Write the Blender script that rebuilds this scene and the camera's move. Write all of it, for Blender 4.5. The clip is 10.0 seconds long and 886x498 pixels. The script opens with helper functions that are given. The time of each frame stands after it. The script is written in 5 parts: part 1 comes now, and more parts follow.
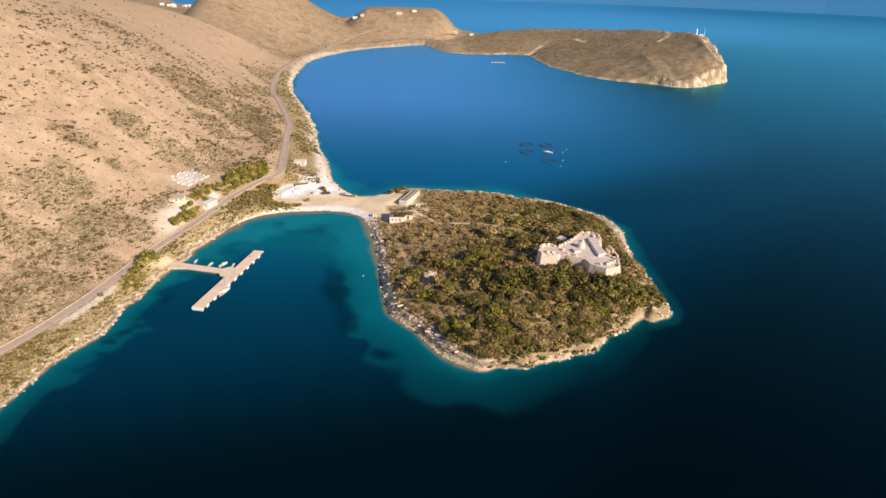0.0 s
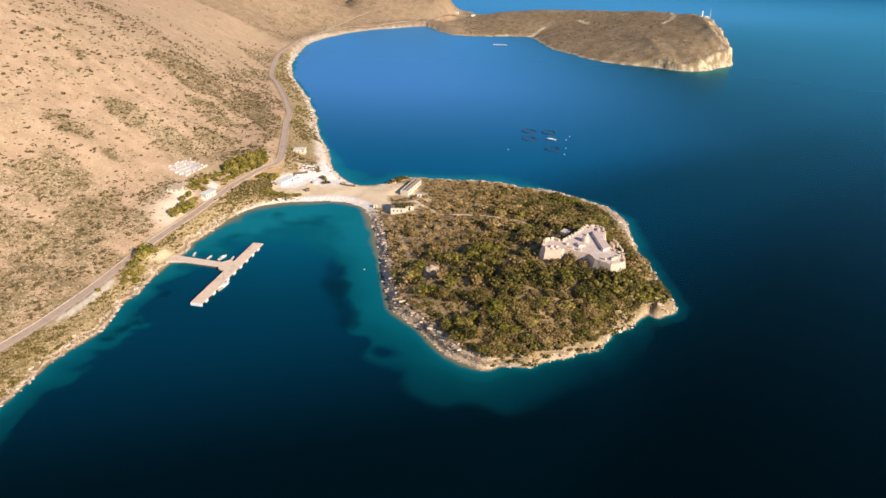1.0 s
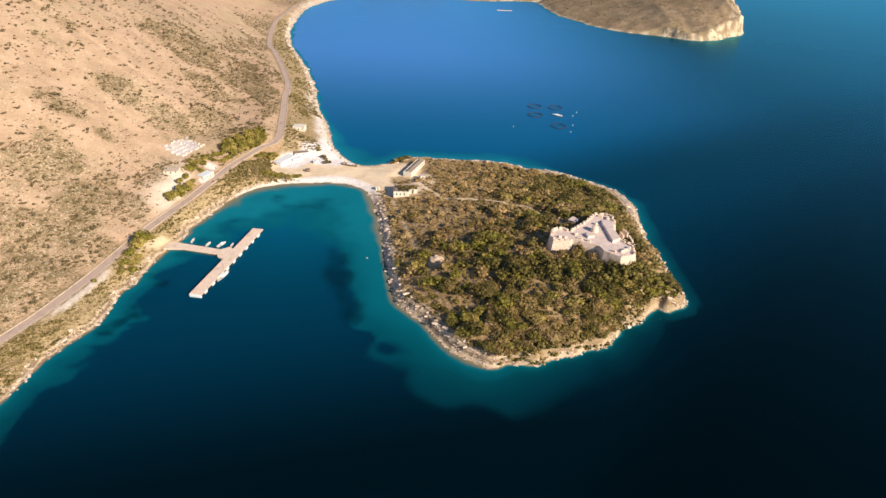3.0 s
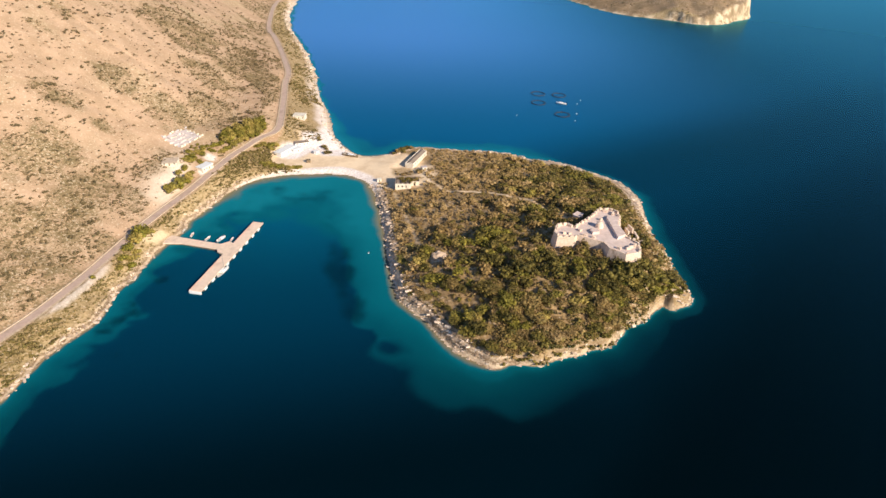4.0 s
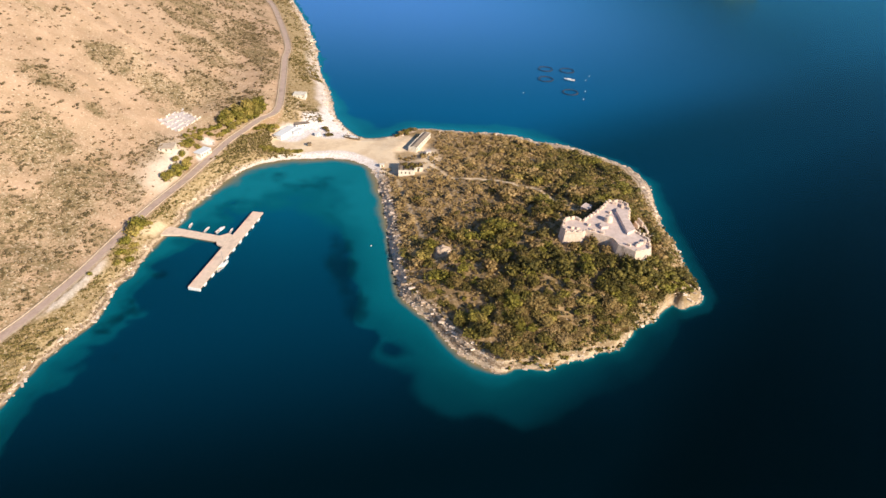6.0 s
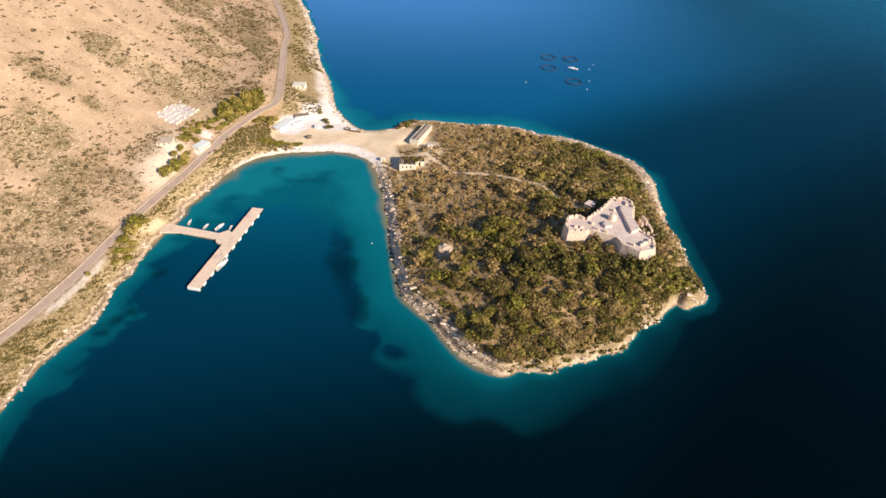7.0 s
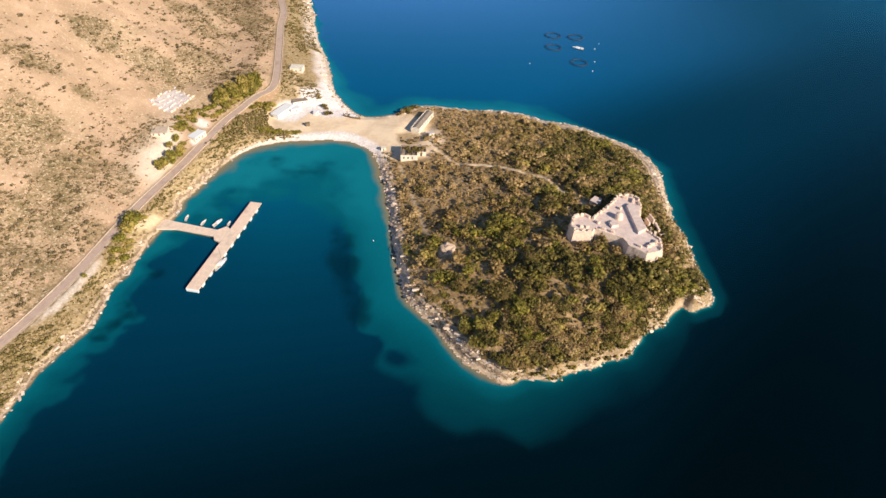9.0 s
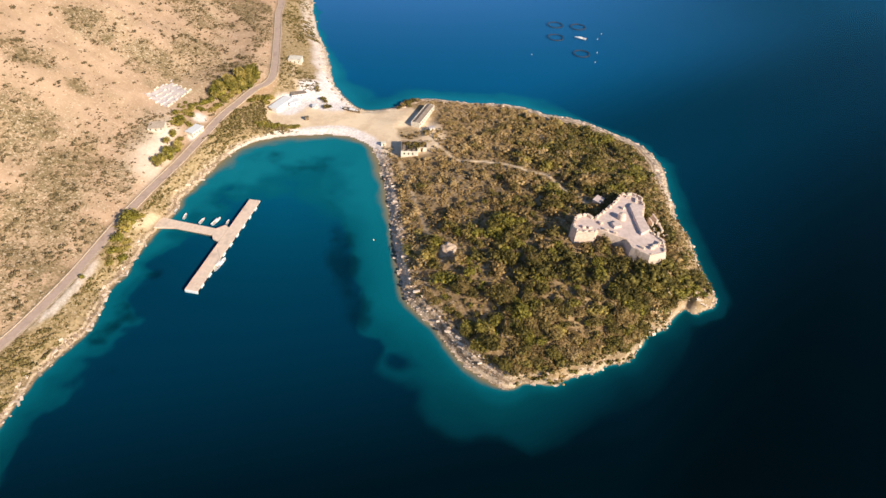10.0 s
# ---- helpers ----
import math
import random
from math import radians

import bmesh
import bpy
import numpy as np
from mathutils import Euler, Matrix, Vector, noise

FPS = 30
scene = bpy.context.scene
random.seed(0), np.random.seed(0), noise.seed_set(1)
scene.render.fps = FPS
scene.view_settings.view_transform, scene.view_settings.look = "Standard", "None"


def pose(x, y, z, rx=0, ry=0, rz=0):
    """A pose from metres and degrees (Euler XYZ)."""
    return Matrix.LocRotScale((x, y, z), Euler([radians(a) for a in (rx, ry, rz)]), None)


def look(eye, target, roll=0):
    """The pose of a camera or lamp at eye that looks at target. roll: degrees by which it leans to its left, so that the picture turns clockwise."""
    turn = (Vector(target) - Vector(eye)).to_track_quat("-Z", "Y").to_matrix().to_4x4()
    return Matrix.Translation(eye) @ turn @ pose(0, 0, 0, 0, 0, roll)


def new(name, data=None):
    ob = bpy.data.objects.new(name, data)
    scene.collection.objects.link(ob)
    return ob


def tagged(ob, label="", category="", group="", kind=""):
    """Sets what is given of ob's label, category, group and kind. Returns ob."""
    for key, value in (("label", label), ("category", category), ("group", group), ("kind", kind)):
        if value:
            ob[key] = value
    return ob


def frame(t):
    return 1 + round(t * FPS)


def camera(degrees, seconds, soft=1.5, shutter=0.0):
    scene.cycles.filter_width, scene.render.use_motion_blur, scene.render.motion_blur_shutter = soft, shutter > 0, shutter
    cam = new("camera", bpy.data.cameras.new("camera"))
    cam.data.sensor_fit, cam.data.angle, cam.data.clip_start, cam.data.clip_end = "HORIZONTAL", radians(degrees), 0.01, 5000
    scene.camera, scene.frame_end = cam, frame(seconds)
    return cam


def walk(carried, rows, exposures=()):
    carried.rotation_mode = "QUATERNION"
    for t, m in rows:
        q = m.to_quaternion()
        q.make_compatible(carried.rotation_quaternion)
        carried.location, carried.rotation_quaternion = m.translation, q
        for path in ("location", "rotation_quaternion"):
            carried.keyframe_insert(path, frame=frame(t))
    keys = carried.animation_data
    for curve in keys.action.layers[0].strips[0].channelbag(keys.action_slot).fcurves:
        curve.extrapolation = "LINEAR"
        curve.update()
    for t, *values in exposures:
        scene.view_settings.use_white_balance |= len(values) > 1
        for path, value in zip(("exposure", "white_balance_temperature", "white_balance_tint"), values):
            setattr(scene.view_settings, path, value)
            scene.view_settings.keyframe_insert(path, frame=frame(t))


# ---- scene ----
# ---------------------------------------------------------------- camera
cam = camera(72.0, 10.0)
PATH = [
    (0.0, look((7.62, -45.77, 202.60), (7.41, 395.24, 0), 1.576)),
    (0.5, look((7.17, -40.85, 205.19), (6.74, 388.01, 0), 1.587)),
    (1.0, look((6.33, -36.26, 207.65), (6.08, 381.57, 0), 1.654)),
    (1.5, look((5.29, -31.83, 210.03), (5.39, 375.76, 0), 1.752)),
    (2.0, look((4.20, -27.47, 212.41), (4.65, 370.49, 0), 1.861)),
    (2.5, look((3.17, -23.09, 214.80), (3.88, 365.71, 0), 1.968)),
    (3.0, look((2.25, -18.65, 217.25), (3.08, 361.40, 0), 2.062)),
    (3.5, look((1.48, -14.12, 219.77), (2.27, 357.55, 0), 2.138)),
    (4.0, look((0.87, -9.49, 222.38), (1.48, 354.14, 0), 2.194)),
    (4.5, look((0.38, -4.78, 225.07), (0.71, 351.17, 0), 2.231)),
    (5.0, look((0.00, 0.00, 227.84), (0.00, 348.62, 0), 2.253)),
    (5.5, look((-0.33, 4.81, 230.69), (-0.66, 346.46, 0), 2.263)),
    (6.0, look((-0.66, 9.63, 233.60), (-1.26, 344.68, 0), 2.269)),
    (6.5, look((-1.03, 14.42, 236.56), (-1.80, 343.23, 0), 2.277)),
    (7.0, look((-1.50, 19.16, 239.55), (-2.29, 342.08, 0), 2.294)),
    (7.5, look((-2.08, 23.84, 242.55), (-2.73, 341.19, 0), 2.326)),
    (8.0, look((-2.81, 28.47, 245.55), (-3.15, 340.51, 0), 2.380)),
    (8.5, look((-3.67, 33.07, 248.54), (-3.53, 340.00, 0), 2.459)),
    (9.0, look((-4.62, 37.68, 251.50), (-3.89, 339.62, 0), 2.564)),
    (9.5, look((-5.60, 42.38, 254.43), (-4.22, 339.35, 0), 2.694)),
    (10.0, look((-6.50, 47.27, 257.33), (-4.51, 339.16, 0), 2.845)),
]
walk(cam, PATH, exposures=[(0.0, 0.40), (1.0, 0.45), (2.0, 0.50), (4.0, 0.54), (10.0, 0.55)])

# ---------------------------------------------------------------- sky and sun
SUN_AZ = (0.76, -0.65)          # towards the sun, on the plan
SUN_EL = radians(27.5)
world = bpy.data.worlds.new("sky")
scene.world = world
world.use_nodes = True
wt = world.node_tree
wt.nodes.clear()
sky = wt.nodes.new("ShaderNodeTexSky")
sky.sky_type = "NISHITA"
sky.sun_disc = False
sky.sun_elevation = SUN_EL
sky.sun_rotation = math.atan2(-SUN_AZ[0], SUN_AZ[1])
sky.air_density, sky.dust_density, sky.ozone_density = 1.0, 0.0, 4.0
wbg = wt.nodes.new("ShaderNodeBackground")
wbg.inputs["Strength"].default_value = 0.08
wout = wt.nodes.new("ShaderNodeOutputWorld")
wt.links.new(sky.outputs[0], wbg.inputs[0])
wt.links.new(wbg.outputs[0], wout.inputs[0])
sun = new("sun", bpy.data.lights.new("sun", "SUN"))
sun.data.energy = 5.0
sun.data.angle = radians(0.55)
sun.data.color = (1.0, 0.86, 0.68)
sun.matrix_world = look((SUN_AZ[0] * 500 * math.cos(SUN_EL), SUN_AZ[1] * 500 * math.cos(SUN_EL), 500 * math.sin(SUN_EL)), (0, 0, 0))


# ---------------------------------------------------------------- materials
def nodes_of(name):
    m = bpy.data.materials.new(name)
    m.use_nodes = True
    t = m.node_tree
    b = t.nodes["Principled BSDF"]
    return m, t, b


def node(t, kind, **kw):
    n = t.nodes.new("ShaderNode" + kind)
    for k, v in kw.items():
        if k in n.inputs:
            n.inputs[k].default_value = v
    return n


def noise_tex(t, scale, detail=4.0, rough=0.6, vec=None):
    n = node(t, "TexNoise", Scale=scale, Detail=detail, Roughness=rough)
    if vec is not None:
        t.links.new(vec, n.inputs["Vector"])
    return n.outputs["Fac"]


def place(t):
    return t.nodes.new("ShaderNodeNewGeometry").outputs["Position"]


def span(t, val, a, b, lo=0.0, hi=1.0):
    n = t.nodes.new("ShaderNodeMapRange")
    n.interpolation_type = "SMOOTHSTEP"
    for i, v in enumerate((a, b, lo, hi)):
        n.inputs[i + 1].default_value = v
    t.links.new(val, n.inputs[0])
    return n.outputs[0]


def op(t, kind, a, b=0.0):
    n = t.nodes.new("ShaderNodeMath")
    n.operation = kind
    for i, v in enumerate((a, b)):
        if isinstance(v, (int, float)):
            n.inputs[i].default_value = v
        else:
            t.links.new(v, n.inputs[i])
    return n.outputs[0]


def mixed(t, fac, a, b):
    n = t.nodes.new("ShaderNodeMix")
    n.data_type = "RGBA"
    for s, v in ((0, fac), (6, a), (7, b)):
        if isinstance(v, (int, float)):
            n.inputs[s].default_value = v
        elif isinstance(v, tuple):
            n.inputs[s].default_value = (*v, 1)
        else:
            t.links.new(v, n.inputs[s])
    return n.outputs[2]


def bumped(t, b, height, dist=0.1, strength=0.6):
    n = node(t, "Bump", Strength=strength, Distance=dist)
    t.links.new(height, n.inputs["Height"])
    t.links.new(n.outputs[0], b.inputs["Normal"])


def attr(t, name):
    n = t.nodes.new("ShaderNodeAttribute")
    n.attribute_name = name
    return n.outputs["Fac"]


def surface(name, c1, c2, scale, rough=0.85, c3=None, fine=None, metal=0.0, bump=0.05, piece=0.0):
    """A weathered surface: two tones at one scale, stains of a third at a larger one, fine relief."""
    m, t, b = nodes_of(name)
    p = place(t)
    n1 = noise_tex(t, scale, 5, 0.65, p)
    c = mixed(t, span(t, n1, 0.35, 0.65), c1, c2)
    if c3:
        n2 = noise_tex(t, scale * 0.22, 4, 0.7, p)
        c = mixed(t, span(t, n2, 0.52, 0.72), c, c3)
    if piece:
        oi = t.nodes.new("ShaderNodeObjectInfo")
        hv = node(t, "HueSaturation")
        t.links.new(span(t, oi.outputs["Random"], 0, 1, 1 - piece, 1 + piece), hv.inputs["Value"])
        t.links.new(c, hv.inputs["Color"])
        c = hv.outputs[0]
    t.links.new(c, b.inputs["Base Color"])
    b.inputs["Roughness"].default_value = rough
    b.inputs["Metallic"].default_value = metal
    bumped(t, b, noise_tex(t, fine or scale * 4, 3, 0.6, p), bump)
    return m


def ground_material():
    m, t, b = nodes_of("ground")
    p = place(t)
    sep = t.nodes.new("ShaderNodeSeparateXYZ")
    t.links.new(p, sep.inputs[0])
    z = sep.outputs[2]
    n_big = noise_tex(t, 0.012, 4, 0.6, p)
    n_mid = noise_tex(t, 0.06, 6, 0.65, p)
    n_fine = noise_tex(t, 0.5, 5, 0.7, p)
    n_grain = noise_tex(t, 2.2, 4, 0.7, p)
    # dry grass and earth of the slopes
    soil = mixed(t, span(t, n_mid, 0.35, 0.65), (0.512, 0.352, 0.243), (0.442, 0.298, 0.198))
    soil = mixed(t, span(t, n_fine, 0.5, 0.72), soil, (0.585, 0.416, 0.304))
    soil = mixed(t, span(t, n_big, 0.48, 0.66, 0, 0.55), soil, (0.40, 0.30, 0.175))
    scrubby = op(t, "MULTIPLY", attr(t, "scrub"), span(t, op(t, "ADD", op(t, "MULTIPLY", n_fine, 0.6), op(t, "MULTIPLY", n_mid, 0.5)), 0.44, 0.64))
    soil = mixed(t, op(t, "MULTIPLY", scrubby, 0.85), soil, (0.20, 0.152, 0.078))
    speck = span(t, op(t, "ADD", noise_tex(t, 0.9, 3, 0.6, p), op(t, "MULTIPLY", n_mid, 0.35)), 0.70, 0.78)
    soil = mixed(t, op(t, "MULTIPLY", speck, span(t, attr(t, "scrub"), 0, 1, 0.10, 0.75)), soil, (0.19, 0.145, 0.08))
    heath = mixed(t, span(t, n_mid, 0.35, 0.65), (0.315, 0.222, 0.140), (0.215, 0.155, 0.092))
    heath = mixed(t, span(t, n_fine, 0.45, 0.7, 0, 0.6), heath, (0.17, 0.13, 0.07))
    soil = mixed(t, attr(t, "heath"), soil, heath)
    bank = mixed(t, span(t, n_fine, 0.4, 0.62), (0.42, 0.31, 0.17), (0.235, 0.175, 0.078))
    soil = mixed(t, op(t, "MULTIPLY", attr(t, "bank"), 0.8), soil, bank)
    # leaf litter and low growth under the island's wood
    litter = mixed(t, span(t, n_fine, 0.35, 0.65), (0.21, 0.14, 0.070), (0.40, 0.275, 0.148))
    soil = mixed(t, attr(t, "wood"), soil, litter)
    # trodden sand and gravel
    sand = mixed(t, span(t, n_mid, 0.4, 0.62), (0.84, 0.665, 0.47), (0.70, 0.53, 0.36))
    sand = mixed(t, span(t, n_fine, 0.55, 0.75), sand, (0.86, 0.74, 0.60))
    stony = span(t, op(t, "ADD", noise_tex(t, 0.7, 2, 0.5, p), op(t, "MULTIPLY", n_big, 0.4)), 0.80, 0.88)
    soil = mixed(t, op(t, "MULTIPLY", stony, 0.5), soil, (0.70, 0.57, 0.44))
    soil = mixed(t, attr(t, "sand"), soil, sand)
    pale = mixed(t, span(t, n_fine, 0.35, 0.65), (0.93, 0.87, 0.86), (0.70, 0.60, 0.55))
    soil = mixed(t, attr(t, "pale"), soil, pale)
    # limestone of the shore
    vor = t.nodes.new("ShaderNodeTexVoronoi")
    vor.feature = "DISTANCE_TO_EDGE"
    vor.inputs["Scale"].default_value = 0.45
    wrp = node(t, "TexNoise", Scale=0.35, Detail=4)
    t.links.new(p, wrp.inputs["Vector"])
    va = t.nodes.new("ShaderNodeVectorMath")
    va.operation = "MULTIPLY_ADD"
    t.links.new(wrp.outputs["Color"], va.inputs[0])
    va.inputs[1].default_value = (3, 3, 3)
    t.links.new(p, va.inputs[2])
    t.links.new(va.outputs[0], vor.inputs["Vector"])
    rock = mixed(t, span(t, n_fine, 0.35, 0.65), (0.56, 0.43, 0.31), (0.29, 0.205, 0.135))
    rock = mixed(t, span(t, vor.outputs[0], 0.0, 0.14, 0.85, 0), rock, (0.13, 0.09, 0.055))
    rock = mixed(t, span(t, op(t, "ADD", z, op(t, "MULTIPLY", n_fine, 0.5)), 0.2, 0.6, 0.5, 0), rock, (0.20, 0.145, 0.085))
    ledge = op(t, "SINE", op(t, "ADD", op(t, "MULTIPLY", attr(t, "strata"), 42.0), op(t, "MULTIPLY", n_mid, 14.0)))
    rock = mixed(t, span(t, op(t, "ADD", ledge, op(t, "MULTIPLY", n_fine, 1.2)), 0.9, 1.3, 0, 0.6), rock, (0.66, 0.51, 0.37))
    rock = mixed(t, span(t, op(t, "ADD", ledge, op(t, "MULTIPLY", n_fine, 1.2)), -0.35, 0.0, 0.7, 0), rock, (0.20, 0.135, 0.085))
    crag = mixed(t, span(t, n_mid, 0.42, 0.58), (0.66, 0.525, 0.375), (0.30, 0.22, 0.14))
    rock = mixed(t, attr(t, "crag"), rock, crag)
    land = mixed(t, attr(t, "rock"), soil, rock)
    # the bed of the sea: stones, sand, weed, then the deep, its lost light put into the colour
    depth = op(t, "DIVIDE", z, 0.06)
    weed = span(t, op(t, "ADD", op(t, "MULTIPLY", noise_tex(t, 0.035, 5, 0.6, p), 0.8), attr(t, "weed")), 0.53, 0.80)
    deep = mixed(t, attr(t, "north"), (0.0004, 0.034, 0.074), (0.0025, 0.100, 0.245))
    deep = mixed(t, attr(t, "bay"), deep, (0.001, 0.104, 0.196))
    # south and east painted near black: deep water plus the lens's corner falloff
    deep = mixed(t, attr(t, "abyss_shade"), deep, (0.0002, 0.0030, 0.0042))
    # pale sky reflection and haze of the far sea, painted into the bed colour
    deep = mixed(t, attr(t, "far_sheen"), deep, (0.082, 0.230, 0.575))
    teal = mixed(t, attr(t, "bay"), (0.002, 0.128, 0.174), (0.008, 0.215, 0.285))
    teal = mixed(t, attr(t, "north"), teal, (0.009, 0.205, 0.300))
    mid = mixed(t, attr(t, "bay"), (0.0010, 0.082, 0.124), (0.002, 0.120, 0.170))
    mid = mixed(t, attr(t, "north"), mid, (0.005, 0.150, 0.245))
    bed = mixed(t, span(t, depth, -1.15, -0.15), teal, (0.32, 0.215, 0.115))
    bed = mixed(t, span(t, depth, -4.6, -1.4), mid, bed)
    bed = mixed(t, op(t, "MULTIPLY", attr(t, "abyss_shade"), span(t, depth, -2.5, -0.8, 0.85, 0)), bed, (0.0003, 0.012, 0.018))
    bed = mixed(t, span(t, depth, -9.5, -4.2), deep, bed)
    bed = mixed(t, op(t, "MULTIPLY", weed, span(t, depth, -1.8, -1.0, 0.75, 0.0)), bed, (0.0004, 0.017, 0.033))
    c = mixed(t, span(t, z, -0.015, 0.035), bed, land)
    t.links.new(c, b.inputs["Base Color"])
    b.inputs["Roughness"].default_value = 0.95
    b.inputs["Specular IOR Level"].default_value = 0.0
    hgt = op(t, "ADD", op(t, "MULTIPLY", n_fine, 1.0), op(t, "MULTIPLY", n_grain, 0.35))
    bumped(t, b, hgt, 0.7, 0.4)
    return m


def sea_material():
    """Clear water: Fresnel gloss over what lies below."""
    m, t, b = nodes_of("sea_water")
    t.nodes.remove(b)
    p = place(t)
    out = t.nodes["Material Output"]
    tr = node(t, "BsdfTransparent")
    tr.inputs[0].default_value = (0.86, 0.97, 1.0, 1)
    gl = node(t, "BsdfGlossy", Roughness=0.28)
    gl.inputs[0].default_value = (0.26, 0.85, 1.0, 1)
    fr = node(t, "Fresnel", IOR=1.19)
    bm = node(t, "Bump", Strength=0.25, Distance=0.35)
    h = op(t, "ADD", noise_tex(t, 0.22, 5, 0.6, p), op(t, "MULTIPLY", noise_tex(t, 0.03, 3, 0.5, p), 2.0))
    t.links.new(h, bm.inputs["Height"])
    t.links.new(bm.outputs[0], gl.inputs["Normal"])
    mx = t.nodes.new("ShaderNodeMixShader")
    t.links.new(fr.outputs[0], mx.inputs[0])
    t.links.new(tr.outputs[0], mx.inputs[1])
    t.links.new(gl.outputs[0], mx.inputs[2])
    t.links.new(mx.outputs[0], out.inputs["Surface"])
    return m


def leaf_material(name, dark, light, warm):
    m, t, b = nodes_of(name)
    g = t.nodes.new("ShaderNodeNewGeometry")
    oi = t.nodes.new("ShaderNodeObjectInfo")
    c = mixed(t, span(t, g.outputs["Random Per Island"], 0, 1, 0.15, 0.9), dark, light)
    tone = op(t, "ADD", op(t, "MULTIPLY", oi.outputs["Random"], attr(t, "single")), attr(t, "tone"))
    c = mixed(t, span(t, tone, 0.35, 1.0), c, warm)
    c = mixed(t, span(t, noise_tex(t, 0.16, 3, 0.6, g.outputs["Position"]), 0.44, 0.64, 0.0, 0.5), c, dark)
    t.links.new(c, b.inputs["Base Color"])
    b.inputs["Roughness"].default_value = 0.7
    b.inputs["Specular IOR Level"].default_value = 0.25
    return m


GROUND = ground_material()
SEA = sea_material()
LEAF = leaf_material("evergreen_leaves", (0.022, 0.021, 0.005), (0.235, 0.184, 0.040), (0.30, 0.205, 0.075))
SCRUB = leaf_material("dry_scrub", (0.088, 0.066, 0.032), (0.185, 0.138, 0.068), (0.255, 0.182, 0.100))
LIME = leaf_material("fresh_leaves", (0.058, 0.056, 0.008), (0.325, 0.272, 0.046), (0.38, 0.285, 0.08))
BROWN = leaf_material("brown_twigs", (0.115, 0.074, 0.024), (0.405, 0.272, 0.108), (0.46, 0.32, 0.15))
STRAW = leaf_material("yellow_scrub", (0.075, 0.058, 0.018), (0.235, 0.180, 0.058), (0.31, 0.225, 0.105))
BARK = surface("bark", (0.10, 0.075, 0.05), (0.16, 0.12, 0.085), 3)
ASPHALT = surface("worn_asphalt", (0.47, 0.345, 0.28), (0.53, 0.39, 0.32), 0.5, 0.9, (0.40, 0.29, 0.235))
GRAVEL = surface("pale_gravel", (0.55, 0.43, 0.31), (0.42, 0.32, 0.22), 0.6, 0.95, (0.62, 0.52, 0.40))
STONE = surface("fort_limestone", (0.80, 0.635, 0.515), (0.66, 0.505, 0.395), 0.7, 0.9, (0.40, 0.29, 0.21), 3.0, bump=0.15, piece=0.06)
PAVED = surface("terrace_paving", (0.69, 0.55, 0.50), (0.58, 0.455, 0.40), 0.4, 0.9, (0.78, 0.65, 0.59), 2.5, bump=0.05)
CONCRETE = surface("pier_concrete", (0.80, 0.625, 0.50), (0.70, 0.545, 0.43), 0.5, 0.9, (0.58, 0.45, 0.355), 3, bump=0.03)
RUIN = surface("grey_ruin_concrete", (0.46, 0.395, 0.385), (0.56, 0.49, 0.48), 0.6, 0.9, (0.36, 0.29, 0.25), bump=0.05)
OUTCROP = surface("tan_bedrock", (0.66, 0.50, 0.38), (0.50, 0.37, 0.265), 0.5, 0.95, (0.34, 0.25, 0.17), 2.0, bump=0.3)
SHEET = surface("pale_roof_sheet", (0.60, 0.56, 0.59), (0.52, 0.48, 0.50), 0.7, 0.7, (0.44, 0.39, 0.38), bump=0.02)
KERB = surface("pale_edge_stone", (0.62, 0.50, 0.39), (0.50, 0.39, 0.29), 0.8, 0.9, (0.40, 0.30, 0.21), bump=0.05)
PLASTER = surface("old_white_plaster", (0.78, 0.72, 0.62), (0.66, 0.59, 0.49), 0.7, 0.85, (0.48, 0.41, 0.32), bump=0.02)
ROOFING = surface("grey_roof_sheets", (0.30, 0.235, 0.185), (0.22, 0.175, 0.14), 0.6, 0.85, (0.36, 0.285, 0.225), bump=0.03)
WHITE = surface("white_paint", (0.82, 0.82, 0.82), (0.72, 0.73, 0.75), 0.9, 0.45, bump=0.01)
RUBBER = surface("dark_rubber", (0.025, 0.028, 0.03), (0.05, 0.05, 0.05), 2.0, 0.7, bump=0.01)
TIMBER = surface("weathered_wood", (0.22, 0.16, 0.10), (0.15, 0.11, 0.07), 1.5, 0.85, bump=0.03)
DARK = surface("dark_opening", (0.02, 0.018, 0.016), (0.035, 0.03, 0.026), 1.0, 0.95, bump=0.01)
STEEL = surface("galvanised_steel", (0.45, 0.45, 0.46), (0.36, 0.36, 0.37), 3, 0.45, metal=0.7, bump=0.005)


def rock_material():
    m, t, b = nodes_of("shore_limestone")
    g = t.nodes.new("ShaderNodeNewGeometry")
    c = mixed(t, g.outputs["Random Per Island"], (0.35, 0.25, 0.175), (0.88, 0.71, 0.58))
    c = mixed(t, span(t, noise_tex(t, 0.9, 5, 0.7, g.outputs["Position"]), 0.5, 0.75), c, (0.28, 0.21, 0.135))
    t.links.new(c, b.inputs["Base Color"])
    b.inputs["Roughness"].default_value = 0.9
    bumped(t, b, noise_tex(t, 3.0, 4, 0.7, g.outputs["Position"]), 0.15)
    return m


ROCK = rock_material()


# ---------------------------------------------------------------- plan: coast, road, heights
def lattice(ix, iy, seed):
    h = (ix.astype(np.int64) * 374761393 + iy.astype(np.int64) * 668265263 + seed * 1442695041) & 0x7FFFFFFF
    h = ((h ^ (h >> 13)) * 1274126177) & 0x7FFFFFFF
    return ((h ^ (h >> 16)) & 0xFFFF) / 65535.0


